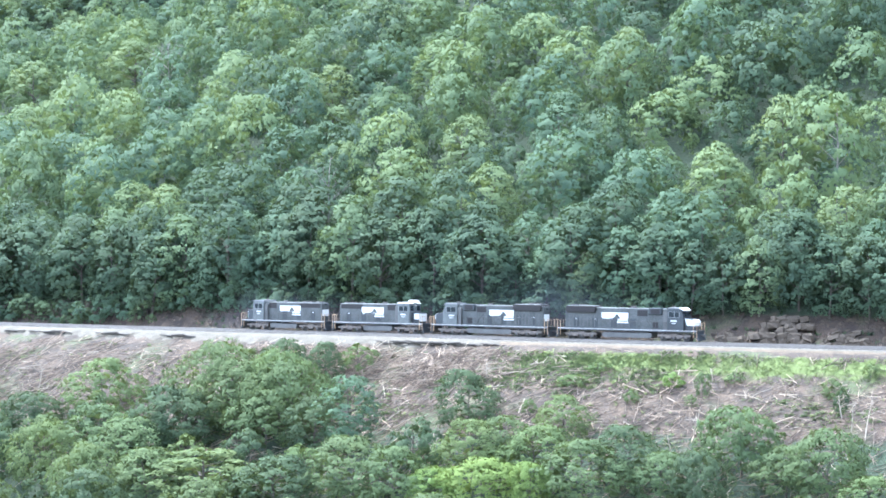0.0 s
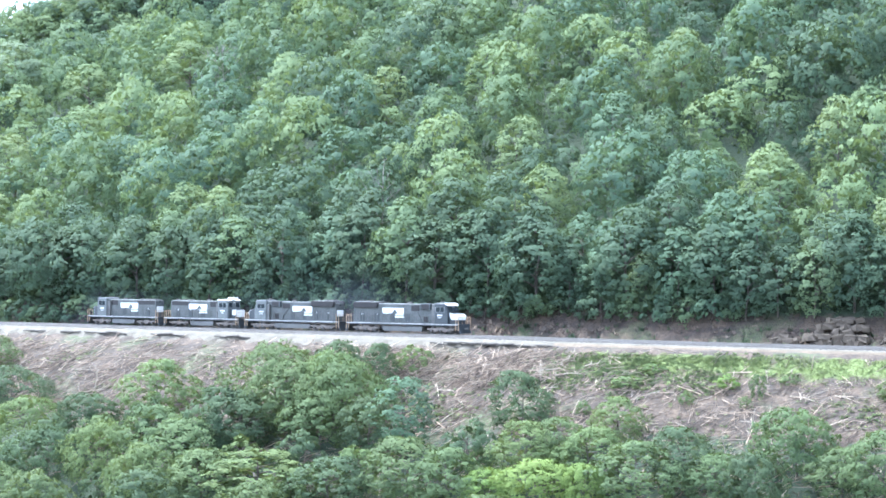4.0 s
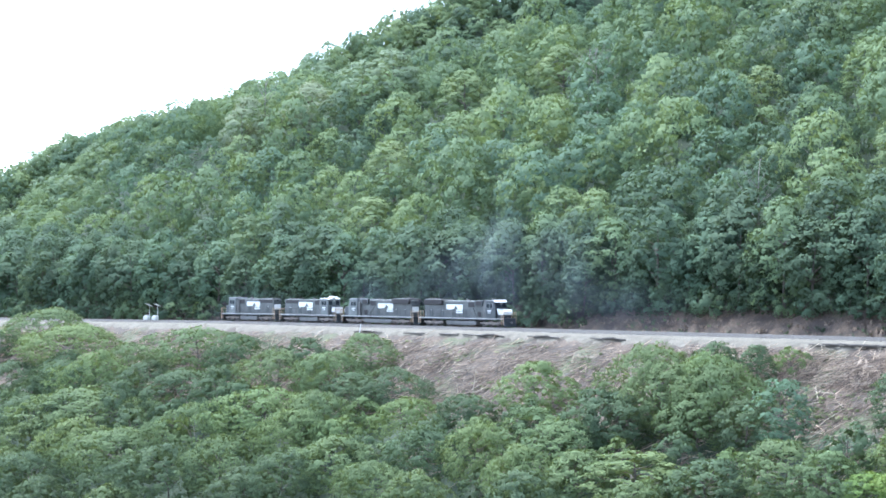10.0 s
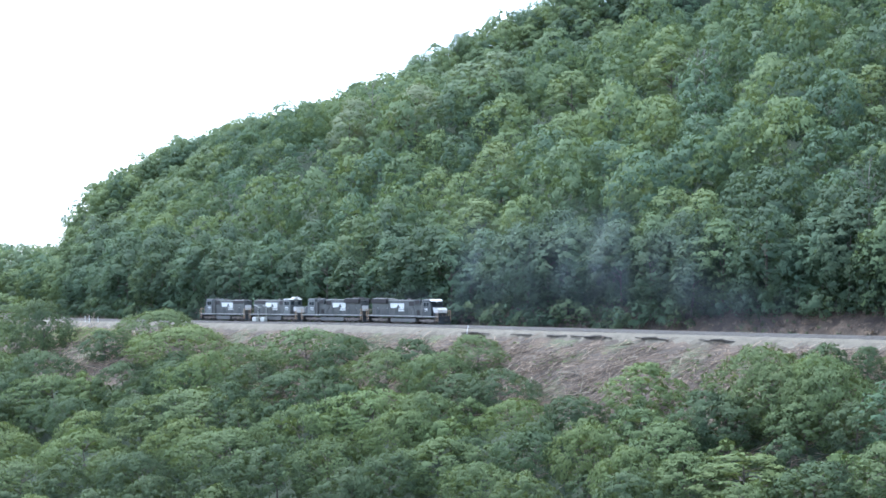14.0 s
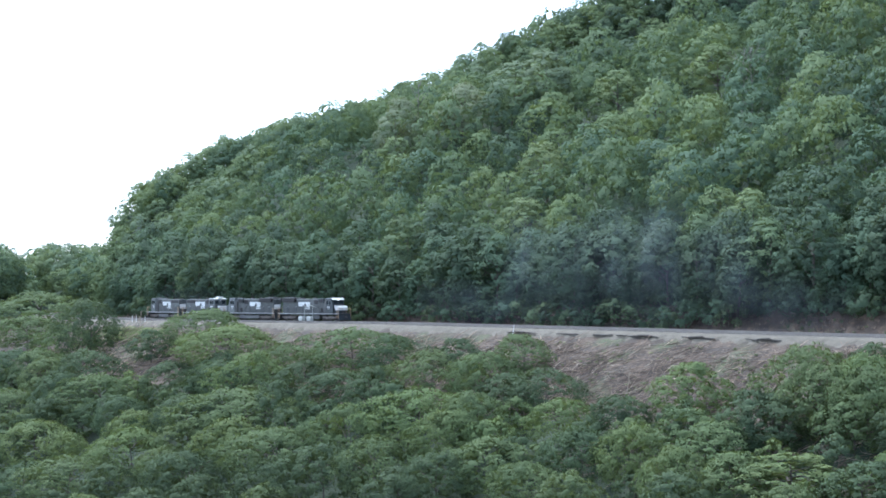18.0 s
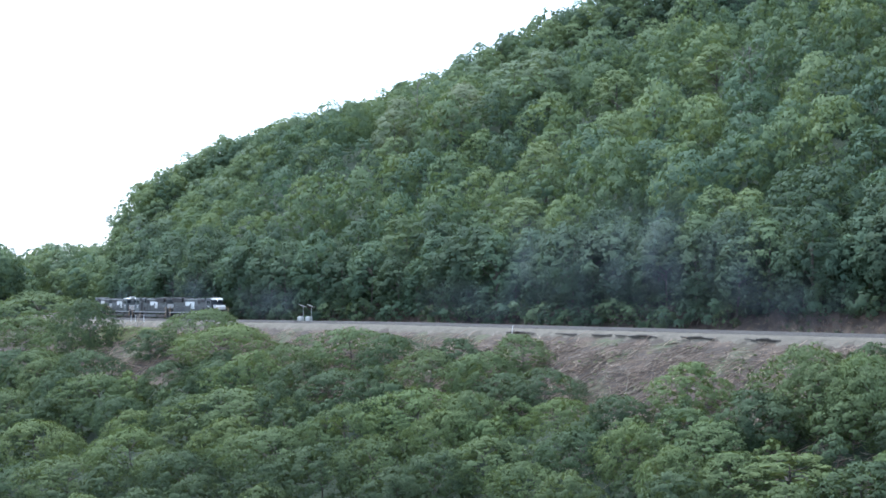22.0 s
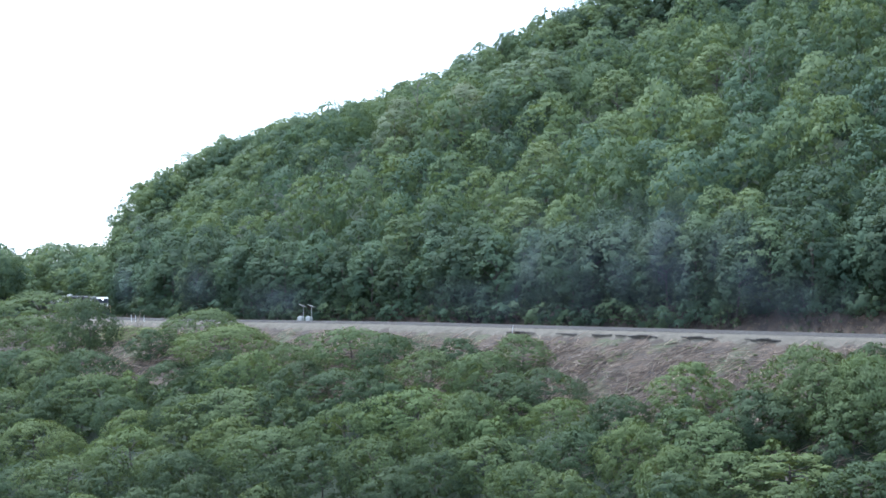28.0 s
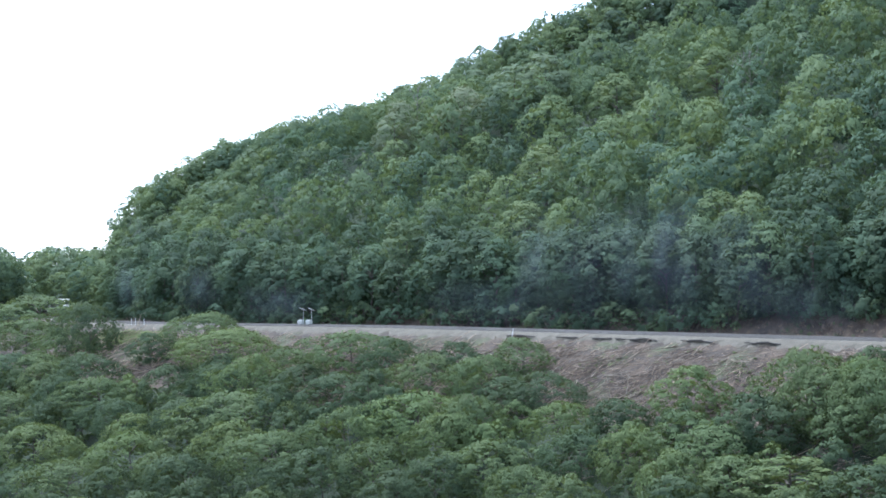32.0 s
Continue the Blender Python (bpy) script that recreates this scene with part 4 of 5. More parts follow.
def bare_tree(x, y, height, seed):
    """A leafless grey tree among the woods: stem, boughs and twigs."""
    gen = random.Random(seed)
    ob = tagged(new("bare_tree"), "leafless grey tree standing among green woods", "dead tree", "bare trees")
    ob.matrix_world = Matrix.Translation((x, y, ground_at(x, y)))
    top = Vector((gen.uniform(-0.8, 0.8), gen.uniform(-0.8, 0.8), height))
    part("stem", tube([(0, 0, -0.5), top * 0.5 + Vector((0.2, 0, 0)), top], 0.17, 7, end=0.04), GREYBARK, ob)
    for k in range(12):
        f = 0.4 + 0.55 * k / 12
        a, ln = k * 2.4, height * gen.uniform(0.2, 0.34) * (1.25 - f * 0.6)
        p = top * f
        tip = p + Vector((math.cos(a) * ln, math.sin(a) * ln, ln * gen.uniform(0.6, 1.2)))
        bough = part("bough", tube([p, p.lerp(tip, 0.5) + Vector((0, 0, -0.15)), tip], 0.07, 5, end=0.02), GREYBARK, ob)
        for j in range(3):
            q = p.lerp(tip, gen.uniform(0.4, 0.9))
            part("twig", tube([q, q + Vector((gen.uniform(-0.6, 0.6), gen.uniform(-0.6, 0.6), gen.uniform(0.3, 1.1)))], 0.035, 4, end=0.012), GREYBARK, bough)
    return ob


for k, (x, y, height) in enumerate(BARE_TREES):
    bare_tree(x, y, height + 6, 700 + k)


def hollow_shade_bars(s, w, length, seed):
    """Dark loose bars for the shaded hollow along the foot of the ballast shoulder."""
    gen = random.Random(seed)
    ob = tagged(new("hollow_shade"), "long dark bars for the shaded hollow under the ballast edge", "tie heap", "tie heaps")
    base = at(s, -w, -1.2)
    h = line_heading(s)
    ob.matrix_world = Matrix.Translation(base) @ Matrix.Rotation(h, 4, "Z")
    n = max(2, int(length / 2.4))
    for k in range(n):
        for row in range(2 if k in (0, n - 1) else 3):
            x = (k - (n - 1) / 2) * 2.3 + gen.uniform(-0.5, 0.5)
            # each bar is the hollow's shade, given a shape and a dark colour
            bm = box(-1.28, 1.28, -0.12, 0.12, -0.09, 0.09, 0.015)
            piece = part("tie", bm, HOLLOW_DARK, ob)
            piece.matrix_local = Matrix.Translation((x, row * 0.3 - 0.15 + gen.uniform(-0.05, 0.05), 0.12 + row * 0.17 + gen.uniform(0, 0.06))) @ pose(0, 0, 0, gen.uniform(-10, 10), gen.uniform(-5, 5), gen.uniform(-9, 9))
    return ob


for k, (s, length) in enumerate(((158.0, 8.2), (146.0, 5.2), (138.0, 3.5), (132.0, 6.6), (128.0, 7.9), (116.0, 7.9), (102.0, 8.0), (57.0, 19.0), (47.0, 9.5))):
    hollow_shade_bars(s - 2, 11.7, length, 90 + k)


def fallen_trunk(x0, y0, x1, y1, seed):
    """A long dead stem lying on the slope, with the stubs of its boughs."""
    gen = random.Random(seed)
    a, b = Vector((x0, y0, ground_at(x0, y0) + 0.12)), Vector((x1, y1, ground_at(x1, y1) + 0.25))
    ob = tagged(new("fallen_trunk"), "bleached fallen stem lying on the brushy slope", "fallen log", "fallen stems")
    ob.matrix_world = Matrix.Translation(a)
    run_ = b - a
    part("stem", tube([(0, 0, 0), run_ * 0.5 + Vector((gen.uniform(-0.3, 0.3), gen.uniform(-0.3, 0.3), 0.2)), run_], gen.uniform(0.06, 0.09), 7, end=0.03), PALE, ob)
    for _ in range(3):
        p = run_ * gen.uniform(0.4, 0.95)
        q = p + Vector((gen.uniform(-1, 1), gen.uniform(-1, 1), gen.uniform(0.3, 1.0))) * 0.9
        part("branch", tube([p, p.lerp(q, 0.6) + Vector((0, 0, 0.1)), q], 0.05, 5, end=0.018), PALE, ob)
    return ob


for k, ends in enumerate(((70.2, 285.8, 76.2, 284.5), (67.0, 274.4, 72.3, 276.5), (79.7, 268.9, 80.9, 270.4), (80.3, 267.7, 82.7, 270.9), (83.9, 273.7, 87.4, 269.7), (87.9, 273.5, 89.4, 271.9),
                          (66.1, 275.7, 69.2, 271.6), (84.8, 276.8, 87.4, 277.3), (23.3, 339.5, 27.0, 343.4), (25.2, 337.6, 29.2, 332.5), (23.7, 334.4, 26.0, 334.2), (26.7, 328.7, 29.5, 325.9),
                          (107.3, 250.0, 109.2, 246.4), (112.0, 247.0, 113.4, 243.0))):
    fallen_trunk(*ends, 300 + k)


# ---------------------------------------------------------------- rail lubricators, posts
def lubricator(s, side):
    """A trackside rail lubricator: pale tank on legs, pole and tilted solar panel."""
    p = at(s, side, -0.22)
    ob = tagged(new("rail_lubricator"), "pale grey trackside lubricator tank with solar panel on a pole", "lubricator", "rail lubricators")
    ob.matrix_world = Matrix.Translation(p) @ Matrix.Rotation(line_heading(s), 4, "Z")
    part("tank", box(-0.75, 0.75, -0.4, 0.4, 0.25, 1.05, 0.12), PALEGREY, ob, "pale grey grease tank")
    part("lid", box(-0.45, 0.45, -0.3, 0.3, 1.052, 1.2, 0.05), PALEGREY, ob)
    for x in (-0.55, 0.55):
        for y in (-0.3, 0.3):
            part("leg", box(x - 0.05, x + 0.05, y - 0.05, y + 0.05, -0.1, 0.26), GRIME, ob)
    part("pole", tube([(-0.9, 0, -0.2), (-0.9, 0, 3.25)], 0.05, 8), PALEGREY, ob, "pale steel pole")
    panel = part("solar_panel", box(-0.75, 0.75, -0.5, 0.5, -0.03, 0.03, 0.01), PALEGREY, ob, "pale-backed solar panel")
    panel.matrix_local = Matrix.Translation((-0.75, 0, 3.3)) @ pose(0, 0, 0, 24, -8, 0)
    part("bracket", tube([(-0.9, 0, 2.9), (-0.6, 0, 3.25)], 0.03, 6), GRIME, ob)
    return ob


lubricator(234.6, -2.15)
lubricator(231.8, -2.15)


def marker_post(p, height, lean, label):
    ob = tagged(new("marker_post"), label, "post", "white posts")
    ob.matrix_world = Matrix.Translation(p) @ pose(0, 0, 0, 0, lean, 0)
    part("shaft", box(-0.06, 0.06, -0.05, 0.05, -0.4, height, 0.015), WHITE, ob)
    part("cap", box(-0.075, 0.075, -0.065, 0.065, height + 0.001, height + 0.06, 0.01), STRIPE, ob)
    return ob


for s in (288.0, 286.0, 282.0):
    marker_post(at(s, -10.9, -0.4), 1.3, 0, "short white post at the edge of the ballast")
marker_post(at(158, -12.2, -1.3), 1.7, 8, "leaning white post on the ballast shoulder")


def rock_block(gen, w, h):
    """One broken block of bedded stone: flat bedding faces, chipped corners, uneven breaks."""
    bm = bmesh.new()
    bmesh.ops.create_cube(bm, size=1.0)
    bmesh.ops.bevel(bm, geom=list(bm.edges), offset=0.16, segments=1, affect="EDGES", profile=0.5)
    for v in bm.verts:
        v.co = Vector((v.co.x * w + gen.uniform(-0.17, 0.17) * w, v.co.y * 1.3 + gen.uniform(-0.25, 0.25), v.co.z * h + gen.uniform(-0.16, 0.16) * h))
    return bm


def rock_outcrop(s, side, length, height, seed):
    """Broken sandstone ledges in the cut behind the track, each block a part, stepping back up the bank."""
    gen = random.Random(seed)
    p = at(s, side)
    p.z = ground_at(p.x, p.y)
    ob = tagged(new("rock_outcrop"), "layered brown sandstone ledges in the railway cutting", "rock", "rock ledges")
    ob.matrix_world = Matrix.Translation(p) @ Matrix.Rotation(line_heading(s), 4, "Z")
    z = -0.7
    while z < height:
        h = gen.uniform(0.35, 0.9)
        half = length / 2 * (1 - 0.5 * max(z, 0) / height)
        x = -half + gen.uniform(-0.4, 0.4)
        while x < half:
            w = gen.choice((0.6, 0.9, 1.2, 1.6))
            if gen.random() > 0.3:
                piece = part("ledge", rock_block(gen, w * 1.15, h * 1.2), ROCK, ob)
                piece.matrix_local = Matrix.Translation((x + w / 2, -0.75 * max(z, 0) + gen.uniform(-0.3, 0.3), z + h / 2)) @ pose(0, 0, 0, gen.uniform(-18, 18), gen.uniform(-14, 14) + 9, gen.uniform(-35, 35))
            x += w * gen.uniform(0.6, 1.25)
        z += h * 0.85
    return ob


rock_outcrop(9.0, 7.6, 9.0, 3.2, 5)
rock_outcrop(0.5, 7.4, 6.0, 1.9, 6)
rock_outcrop(17.5, 7.2, 4.5, 1.6, 7)


# ---------------------------------------------------------------- locomotives
def wheelset(name, parent, x, z, r):
    bm = bmesh.new()
    for y in (-0.755, 0.755):
        sgn = 1 if y > 0 else -1
        for rad, a, b in ((r, 0.0, 0.11), (r + 0.03, -0.035, 0.0), (r * 0.78, 0.11, 0.085), (0.13, 0.1, 0.2)):
            bmesh.ops.create_cone(bm, cap_ends=True, segments=20, radius1=rad, radius2=rad, depth=abs(b - a),
                                  matrix=Matrix.Translation((0, y + sgn * (a + b) / 2, 0)) @ Matrix.Rotation(math.pi / 2, 4, "X"))
    bmesh.ops.create_cone(bm, cap_ends=True, segments=10, radius1=0.09, radius2=0.09, depth=1.5, matrix=Matrix.Rotation(math.pi / 2, 4, "X"))
    ob = part(name, bm, GRIME, parent)
    ob.location = (x, 0, z)
    return ob


def truck(parent, x, axles, wheels):
    half = (axles - 1) * 0.5 * (2.75 if axles == 2 else 1.7)
    bm = bmesh.new()
    for y in (-1.12, 1.12):
        box(-half - 0.75, half + 0.75, y - 0.09, y + 0.09, 0.62, 0.92, 0.03, bm)
        for k in range(axles):
            ax = -half + k * 2 * half / (axles - 1)
            box(ax - 0.2, ax + 0.2, y - 0.13, y + 0.13, 0.36, 0.74, 0.04, bm)
        for k in range(axles - 1):
            mx = -half + (k + 0.5) * 2 * half / (axles - 1)
            box(mx - 0.45, mx + 0.45, y - 0.11, y + 0.11, 0.4, 0.66, 0.06, bm)
    box(-0.6, 0.6, -1.05, 1.05, 0.6, 1.05, 0.05, bm)
    ob = part("truck", bm, TRUCK, parent, "grimy cast-steel truck frame")
    ob.location = (x, 0, 0)
    for k in range(axles):
        wheels.append(wheelset("wheelset", ob, -half + k * 2 * half / (axles - 1), 0.53, 0.53))
    for y in (-1.2, 1.2):
        for k in range(axles):
            ax = -half + k * 2 * half / (axles - 1)
            bm = bmesh.new()
            bmesh.ops.create_cone(bm, cap_ends=True, segments=12, radius1=0.15, radius2=0.13, depth=0.14, matrix=Matrix.Translation((ax, y * 1.05, 0.53)) @ Matrix.Rotation(math.pi / 2, 4, "X"))
            part("axle_box", bm, TANK, ob)
    return ob


def railing(parent, x0, x1, y, posts):
    """A handrail along the walkway, with its posts."""
    part("handrail", tube([(x0, y, 2.62), (x1, y, 2.62)], 0.03, 5), GRIME, parent)
    for k in range(posts):
        x = x0 + (x1 - x0) * k / (posts - 1)
        part("stanchion", tube([(x, y, 1.62), (x, y, 2.62)], 0.025, 5), GRIME, parent)


def end_steps(parent, x, out):
    """Step wells, end rails and pilot at one end; out: +1 towards the front."""
    for y in (-1, 1):
        bm = bmesh.new()
        for z in (0.42, 0.75, 1.08, 1.4):
            box(x - 0.45 * out, x - 0.02 * out, y * 1.05, y * 1.5, z, z + 0.05, 0, bm)
        part("steps", bm, GRIME, parent)
        for dx in (0.02, 0.5):
            part("grab_rail", tube([(x - dx * out, y * 1.52, 0.55), (x - dx * out, y * 1.52, 2.6), (x - (dx + 0.12) * out, y * 1.45, 2.68)], 0.04, 6), TAN, parent, "tan-painted grab rail")
        part("end_rail", tube([(x - 0.03 * out, y * 0.45, 1.6), (x - 0.03 * out, y * 0.45, 2.55), (x - 0.03 * out, y * 1.45, 2.6)], 0.035, 6), TAN, parent, "tan-painted end rail")
    part("pilot", prism([(x - 0.25 * out, 1.5), (x - 0.1 * out, 1.5), (x + 0.1 * out, 0.75), (x + 0.28 * out, 0.2), (x + 0.05 * out, 0.2), (x - 0.2 * out, 0.7)], -1.42, 1.42, 0.02), BLACK, parent)
    bm = box(x - 0.1 * out, x + 0.55 * out, -0.12, 0.12, 0.78, 1.0, 0.03)
    box(x + 0.5 * out, x + 0.72 * out, -0.2, 0.2, 0.74, 1.06, 0.06, bm)
    part("coupler", bm, GRIME, parent)
    part("air_hose", tube([(x, 0.45, 1.1), (x + 0.25 * out, 0.42, 0.8), (x + 0.35 * out, 0.25, 0.5)], 0.035, 5), BLACK, parent)


def emblem(parent, x, y, size, f):
    """The white side emblem: a swept block notched from below, and a barred block under its end; x is its middle, f the side it is on."""
    t = 0.012 * f
    def at_side(points):
        return prism([(x + f * a * size, b) for a, b in points], y, y + t)
    part("emblem", at_side([(2.4, 3.82), (-2.4, 3.82), (-2.4, 2.98), (-1.0, 2.98), (-0.75, 3.3), (-0.45, 3.6), (-0.2, 3.55), (0.05, 3.25), (0.4, 3.0), (2.15, 2.94), (2.4, 3.12)]), WHITE, parent,
         "white swept emblem with a dark notch rising into it")
    for z0, z1, a, b in ((2.7, 2.94, -2.3, -0.5), (2.36, 2.64, -2.4, -0.4)):
        part("lettering_bar", at_side([(a, z0), (b, z0), (b, z1), (a, z1)]), WHITE, parent, "white lettering bar")


def hood_doors(parent, x0, x1, y, count):
    """Engine-room doors with their latches along one side of the hood."""
    f = 1 if y > 0 else -1
    w = (x1 - x0) / count
    for k in (1, 4, 6):
        x = x0 + (k + 0.5) * w
        part("marking", box(x - 0.16, x + 0.16, min(y, y + f * 0.04), max(y, y + f * 0.04), 2.92 - 0.12 * (k % 3), 3.0 - 0.12 * (k % 3)), WHITE, parent, "small pale stencilled marking")
    for k in range(count):
        part("hood_door", box(x0 + k * w + 0.04, x0 + (k + 1) * w - 0.04, min(y, y + f * 0.025), max(y, y + f * 0.025), 1.7, 3.0, 0.008), BLACK if k % 3 == 1 else DUSTY, parent)


def locomotive(kind, label, white_roof=False, cooler=False):
    """One diesel locomotive, front towards +x, on the rails at z = 0. Returns it and its wheelsets."""
    ob = tagged(new("diesel_locomotive"), label, "locomotive", "helper locomotives")
    wheels = []
    four = kind == "four_axle"
    over = {"four_axle": 17.8, "six_axle": 20.8, "wide_cab": 22.4}[kind]
    e = over / 2 - 0.72                                  # end of the frame
    # frame, stripe, tank
    part("underframe", box(-e, e, -1.5, 1.5, 1.28, 1.56, 0.03), BLACK, ob, "black steel underframe and walkway")
    for y in (-1.51, 1.51):
        part("sill_stripe", box(-e + 0.05, e - 0.05, y - 0.012, y + 0.012, 1.45, 1.545), STRIPE, ob, "pale reflective sill stripe")
    tank = 2.6 if four else 3.7
    part("fuel_tank", prism([(-tank, 0.55), (-tank + 0.25, 0.36), (tank - 0.25, 0.36), (tank, 0.55), (tank, 1.06), (-tank, 1.06)], -1.3, 1.3, 0.05), TANK, ob, "grey fuel tank slung below the frame")
    for y in (-1.0, 1.0):
        bm = bmesh.new()
        bmesh.ops.create_cone(bm, cap_ends=True, segments=14, radius1=0.2, radius2=0.2, depth=1.6, matrix=Matrix.Translation((tank - 0.9, y, 1.3 - 0.22)) @ Matrix.Rotation(math.pi / 2, 4, "Y"))
        part("air_tank", bm, GRIME, ob, smooth=True)
    px = e - 3.0 if four else e - 3.5
    for x in (-px, px):
        truck(ob, x, 2 if four else 3, wheels)
    for x, out in ((e, 1), (-e, -1)):
        end_steps(ob, x, out)
    # cab and nose
    wide = not four
    cab1 = e - (2.1 if wide else 2.3)
    cab0 = cab1 - (2.3 if wide else 2.1)
    hw = 1.48 if wide else 1.5
    roof = 4.55 if not wide else 4.66
    if wide:
        part("cab", prism([(cab0, 1.57), (cab1 + 0.1, 1.57), (cab1 + 0.1, 3.35), (cab1 - 0.3, 4.35), (cab1 - 0.5, 4.52), (cab0, 4.52)], -hw, hw, 0.06), BLACK if white_roof else CABGREY, ob)
        part("nose", prism([(cab1 + 0.1, 1.57), (cab1 + 1.55, 1.57), (cab1 + 1.6, 2.8), (cab1 + 1.35, 3.05), (cab1 + 0.1, 3.3)], -1.1, 1.1, 0.1), BLACK, ob)
        part("nose_panel", prism([(cab1 + 1.58, 2.2), (cab1 + 1.64, 2.2), (cab1 + 1.66, 2.75), (cab1 + 1.5, 2.95), (cab1 + 1.3, 3.08), (cab1 + 1.2, 3.06)], -1.06, 1.06, 0.0), WHITE, ob, "white nose front panel")
        for y in (-1.115, 1.115) if white_roof else ():
            part("nose_panel", prism([(cab1 + 0.5, 2.2), (cab1 + 1.57, 2.2), (cab1 + 1.6, 2.78), (cab1 + 1.35, 3.02), (cab1 + 0.16, 3.24), (cab1 + 0.16, 2.9)], min(y, y * 0.985), max(y, y * 0.985)), WHITE, ob, "white nose side panel")
        part("cab_roof", prism([(cab0 + 0.1, 4.53), (cab1 - 0.55, 4.53), (cab1 - 0.6, 4.64), (cab0 + 0.1, 4.66)], -1.42, 1.42, 0.03), ROOFGREY, ob, "dusty grey cab roof")
        part("sun_visor", prism([(cab1 - 0.56, 4.54), (cab1 - 0.5, 4.54), (cab1 + 0.02, 4.26), (cab1 + 0.14, 4.3), (cab1 - 0.3, 4.66), (cab1 - 0.56, 4.68)], -1.4, 1.4, 0.02), WHITE if white_roof else ROOFGREY, ob,
             "white front of the cab roof" if white_roof else "grey front of the cab roof")
        for y in (-0.62, 0.62):
            part("windshield", prism([(cab1 + 0.11, 3.5), (cab1 + 0.05, 3.62), (cab1 - 0.26, 4.34), (cab1 - 0.2, 4.3), (cab1 + 0.13, 3.5)], y - 0.5, y + 0.5), GLASS, ob, "dark windshield pane")
    else:
        part("cab", prism([(cab0, 1.57), (cab1, 1.57), (cab1, 4.2), (cab1 - 0.15, 4.42), (cab0, 4.42)], -hw, hw, 0.05), CABGREY, ob)
        part("nose", prism([(cab1 + 0.01, 1.57), (cab1 + 1.45, 1.57), (cab1 + 1.45, 2.95), (cab1 + 1.3, 3.1), (cab1 + 0.01, 3.1)], -0.95, 0.95, 0.08), BLACK, ob)
        part("nose_panel", box(cab1 + 1.451, cab1 + 1.48, -0.9, 0.9, 1.85, 2.98, 0.0), WHITE, ob, "white nose front panel")
        for y in (-0.955, 0.955) if white_roof else ():
            part("nose_panel", box(cab1 + 0.5, cab1 + 1.4, y - 0.01, y + 0.01, 2.15, 3.0, 0.0), WHITE, ob, "white nose side panel")
        part("cab_roof", prism([(cab0 - 0.05, 4.43), (cab1 + 0.12, 4.43), (cab1 + 0.05, 4.5), (cab1 - 0.4, 4.62), (cab0 - 0.05, 4.62)], -1.53, 1.53, 0.03), WHITE if white_roof else ROOFGREY, ob, "white cab roof" if white_roof else "dusty grey cab roof")
        for y in (-0.85, 0.85):
            part("windshield", box(cab1 + 0.002, cab1 + 0.03, y - 0.4, y + 0.4, 3.4, 4.1), GLASS, ob, "dark windshield pane")
    for y in (-hw - 0.01, hw + 0.01):
        for a, b in ((cab0 + 0.25, cab0 + 1.0), (cab0 + 1.1, cab0 + 1.75)):
            win = part("side_window", box(a, b, y - 0.012, y + 0.012, 3.35, 4.05), GLASS, ob, "dark cab side window")
            for x in (a - 0.09, b + 0.01):
                part("window_frame", box(x, x + 0.08, y - 0.02, y + 0.02, 3.36, 4.04), ROOFGREY, win)
            for z in (3.28, 4.05):
                part("window_frame", box(a - 0.05, b + 0.05, y - 0.02, y + 0.02, z, z + 0.05), ROOFGREY, win)
        part("number_bar", box(cab0 + 0.5, cab0 + 1.4, y - 0.012, y + 0.012, 2.74, 2.94), WHITE, ob, "white cab number bar")
        part("number_bar", box(cab0 + 0.65, cab0 + 1.3, y - 0.012, y + 0.012, 2.46, 2.55), WHITE, ob, "small white cab lettering bar")
    # long hood
    h1, h0 = cab0, -e + 1.0
    top = 4.3 if four else 4.42
    hwid = 0.95 if four else 1.0
    part("hood", prism([(h0, 1.57), (h1, 1.57), (h1, top), (h0 + 0.12, top), (h0, top - 0.15)], -hwid, hwid, 0.05), DUSTY, ob, "dusty black engine hood")
    part("hood_top", box(h0 + 0.2, h1 - 0.05, -hwid + 0.12, hwid - 0.12, top, top + 0.05, 0.02), ROOFGREY, ob, "dusty grey hood roof")
    part("end_panel", box(h0 - 0.03, h0 - 0.002, -0.75, 0.75, 2.35, 3.3), WHITE, ob, "white panel on the hood end")
    part("end_light", box(h0 - 0.05, h0 - 0.031, -0.18, 0.18, 3.98, 4.14, 0.02), GLASS, ob, "twin end headlight")
    # radiators
    rl = 4.0 if four else 4.6
    if four:
        for y in (-hwid, hwid):
            part("radiator_grille", box(h0 + 0.25, h0 + 0.25 + rl, y - 0.02, y + 0.02, 3.55, 4.2, 0.01), GRILLE, ob, "dark radiator grille")
    else:
        part("radiator", prism([(h0 + 0.4, 3.75), (h0 + 0.2, 4.0), (h0 + 0.2, 4.5), (h0 + 0.4, 4.66), (h0 + rl, 4.66), (h0 + rl + 0.15, 4.5), (h0 + rl + 0.15, 4.0), (h0 + rl, 3.75)], -1.45, 1.45, 0.06), GRILLE, ob,
             "dark flared radiator housing")
        part("radiator_top", box(h0 + 0.4, h0 + rl - 0.1, -1.25, 1.25, 4.661, 4.7, 0.01), ROOFGREY, ob, "dusty grey radiator roof")
    for k in range(3 if four else 2):
        bm = bmesh.new()
        zt = top + 0.05 if four else 4.7
        bmesh.ops.create_cone(bm, cap_ends=True, segments=18, radius1=0.62, radius2=0.6, depth=0.16, matrix=Matrix.Translation((h0 + 1.0 + k * 1.35, 0, zt + 0.08)))
        part("radiator_fan", bm, GRIME, ob)
    # blower and dynamic brake section
    bx = h1 - (2.2 if four else 4.6)
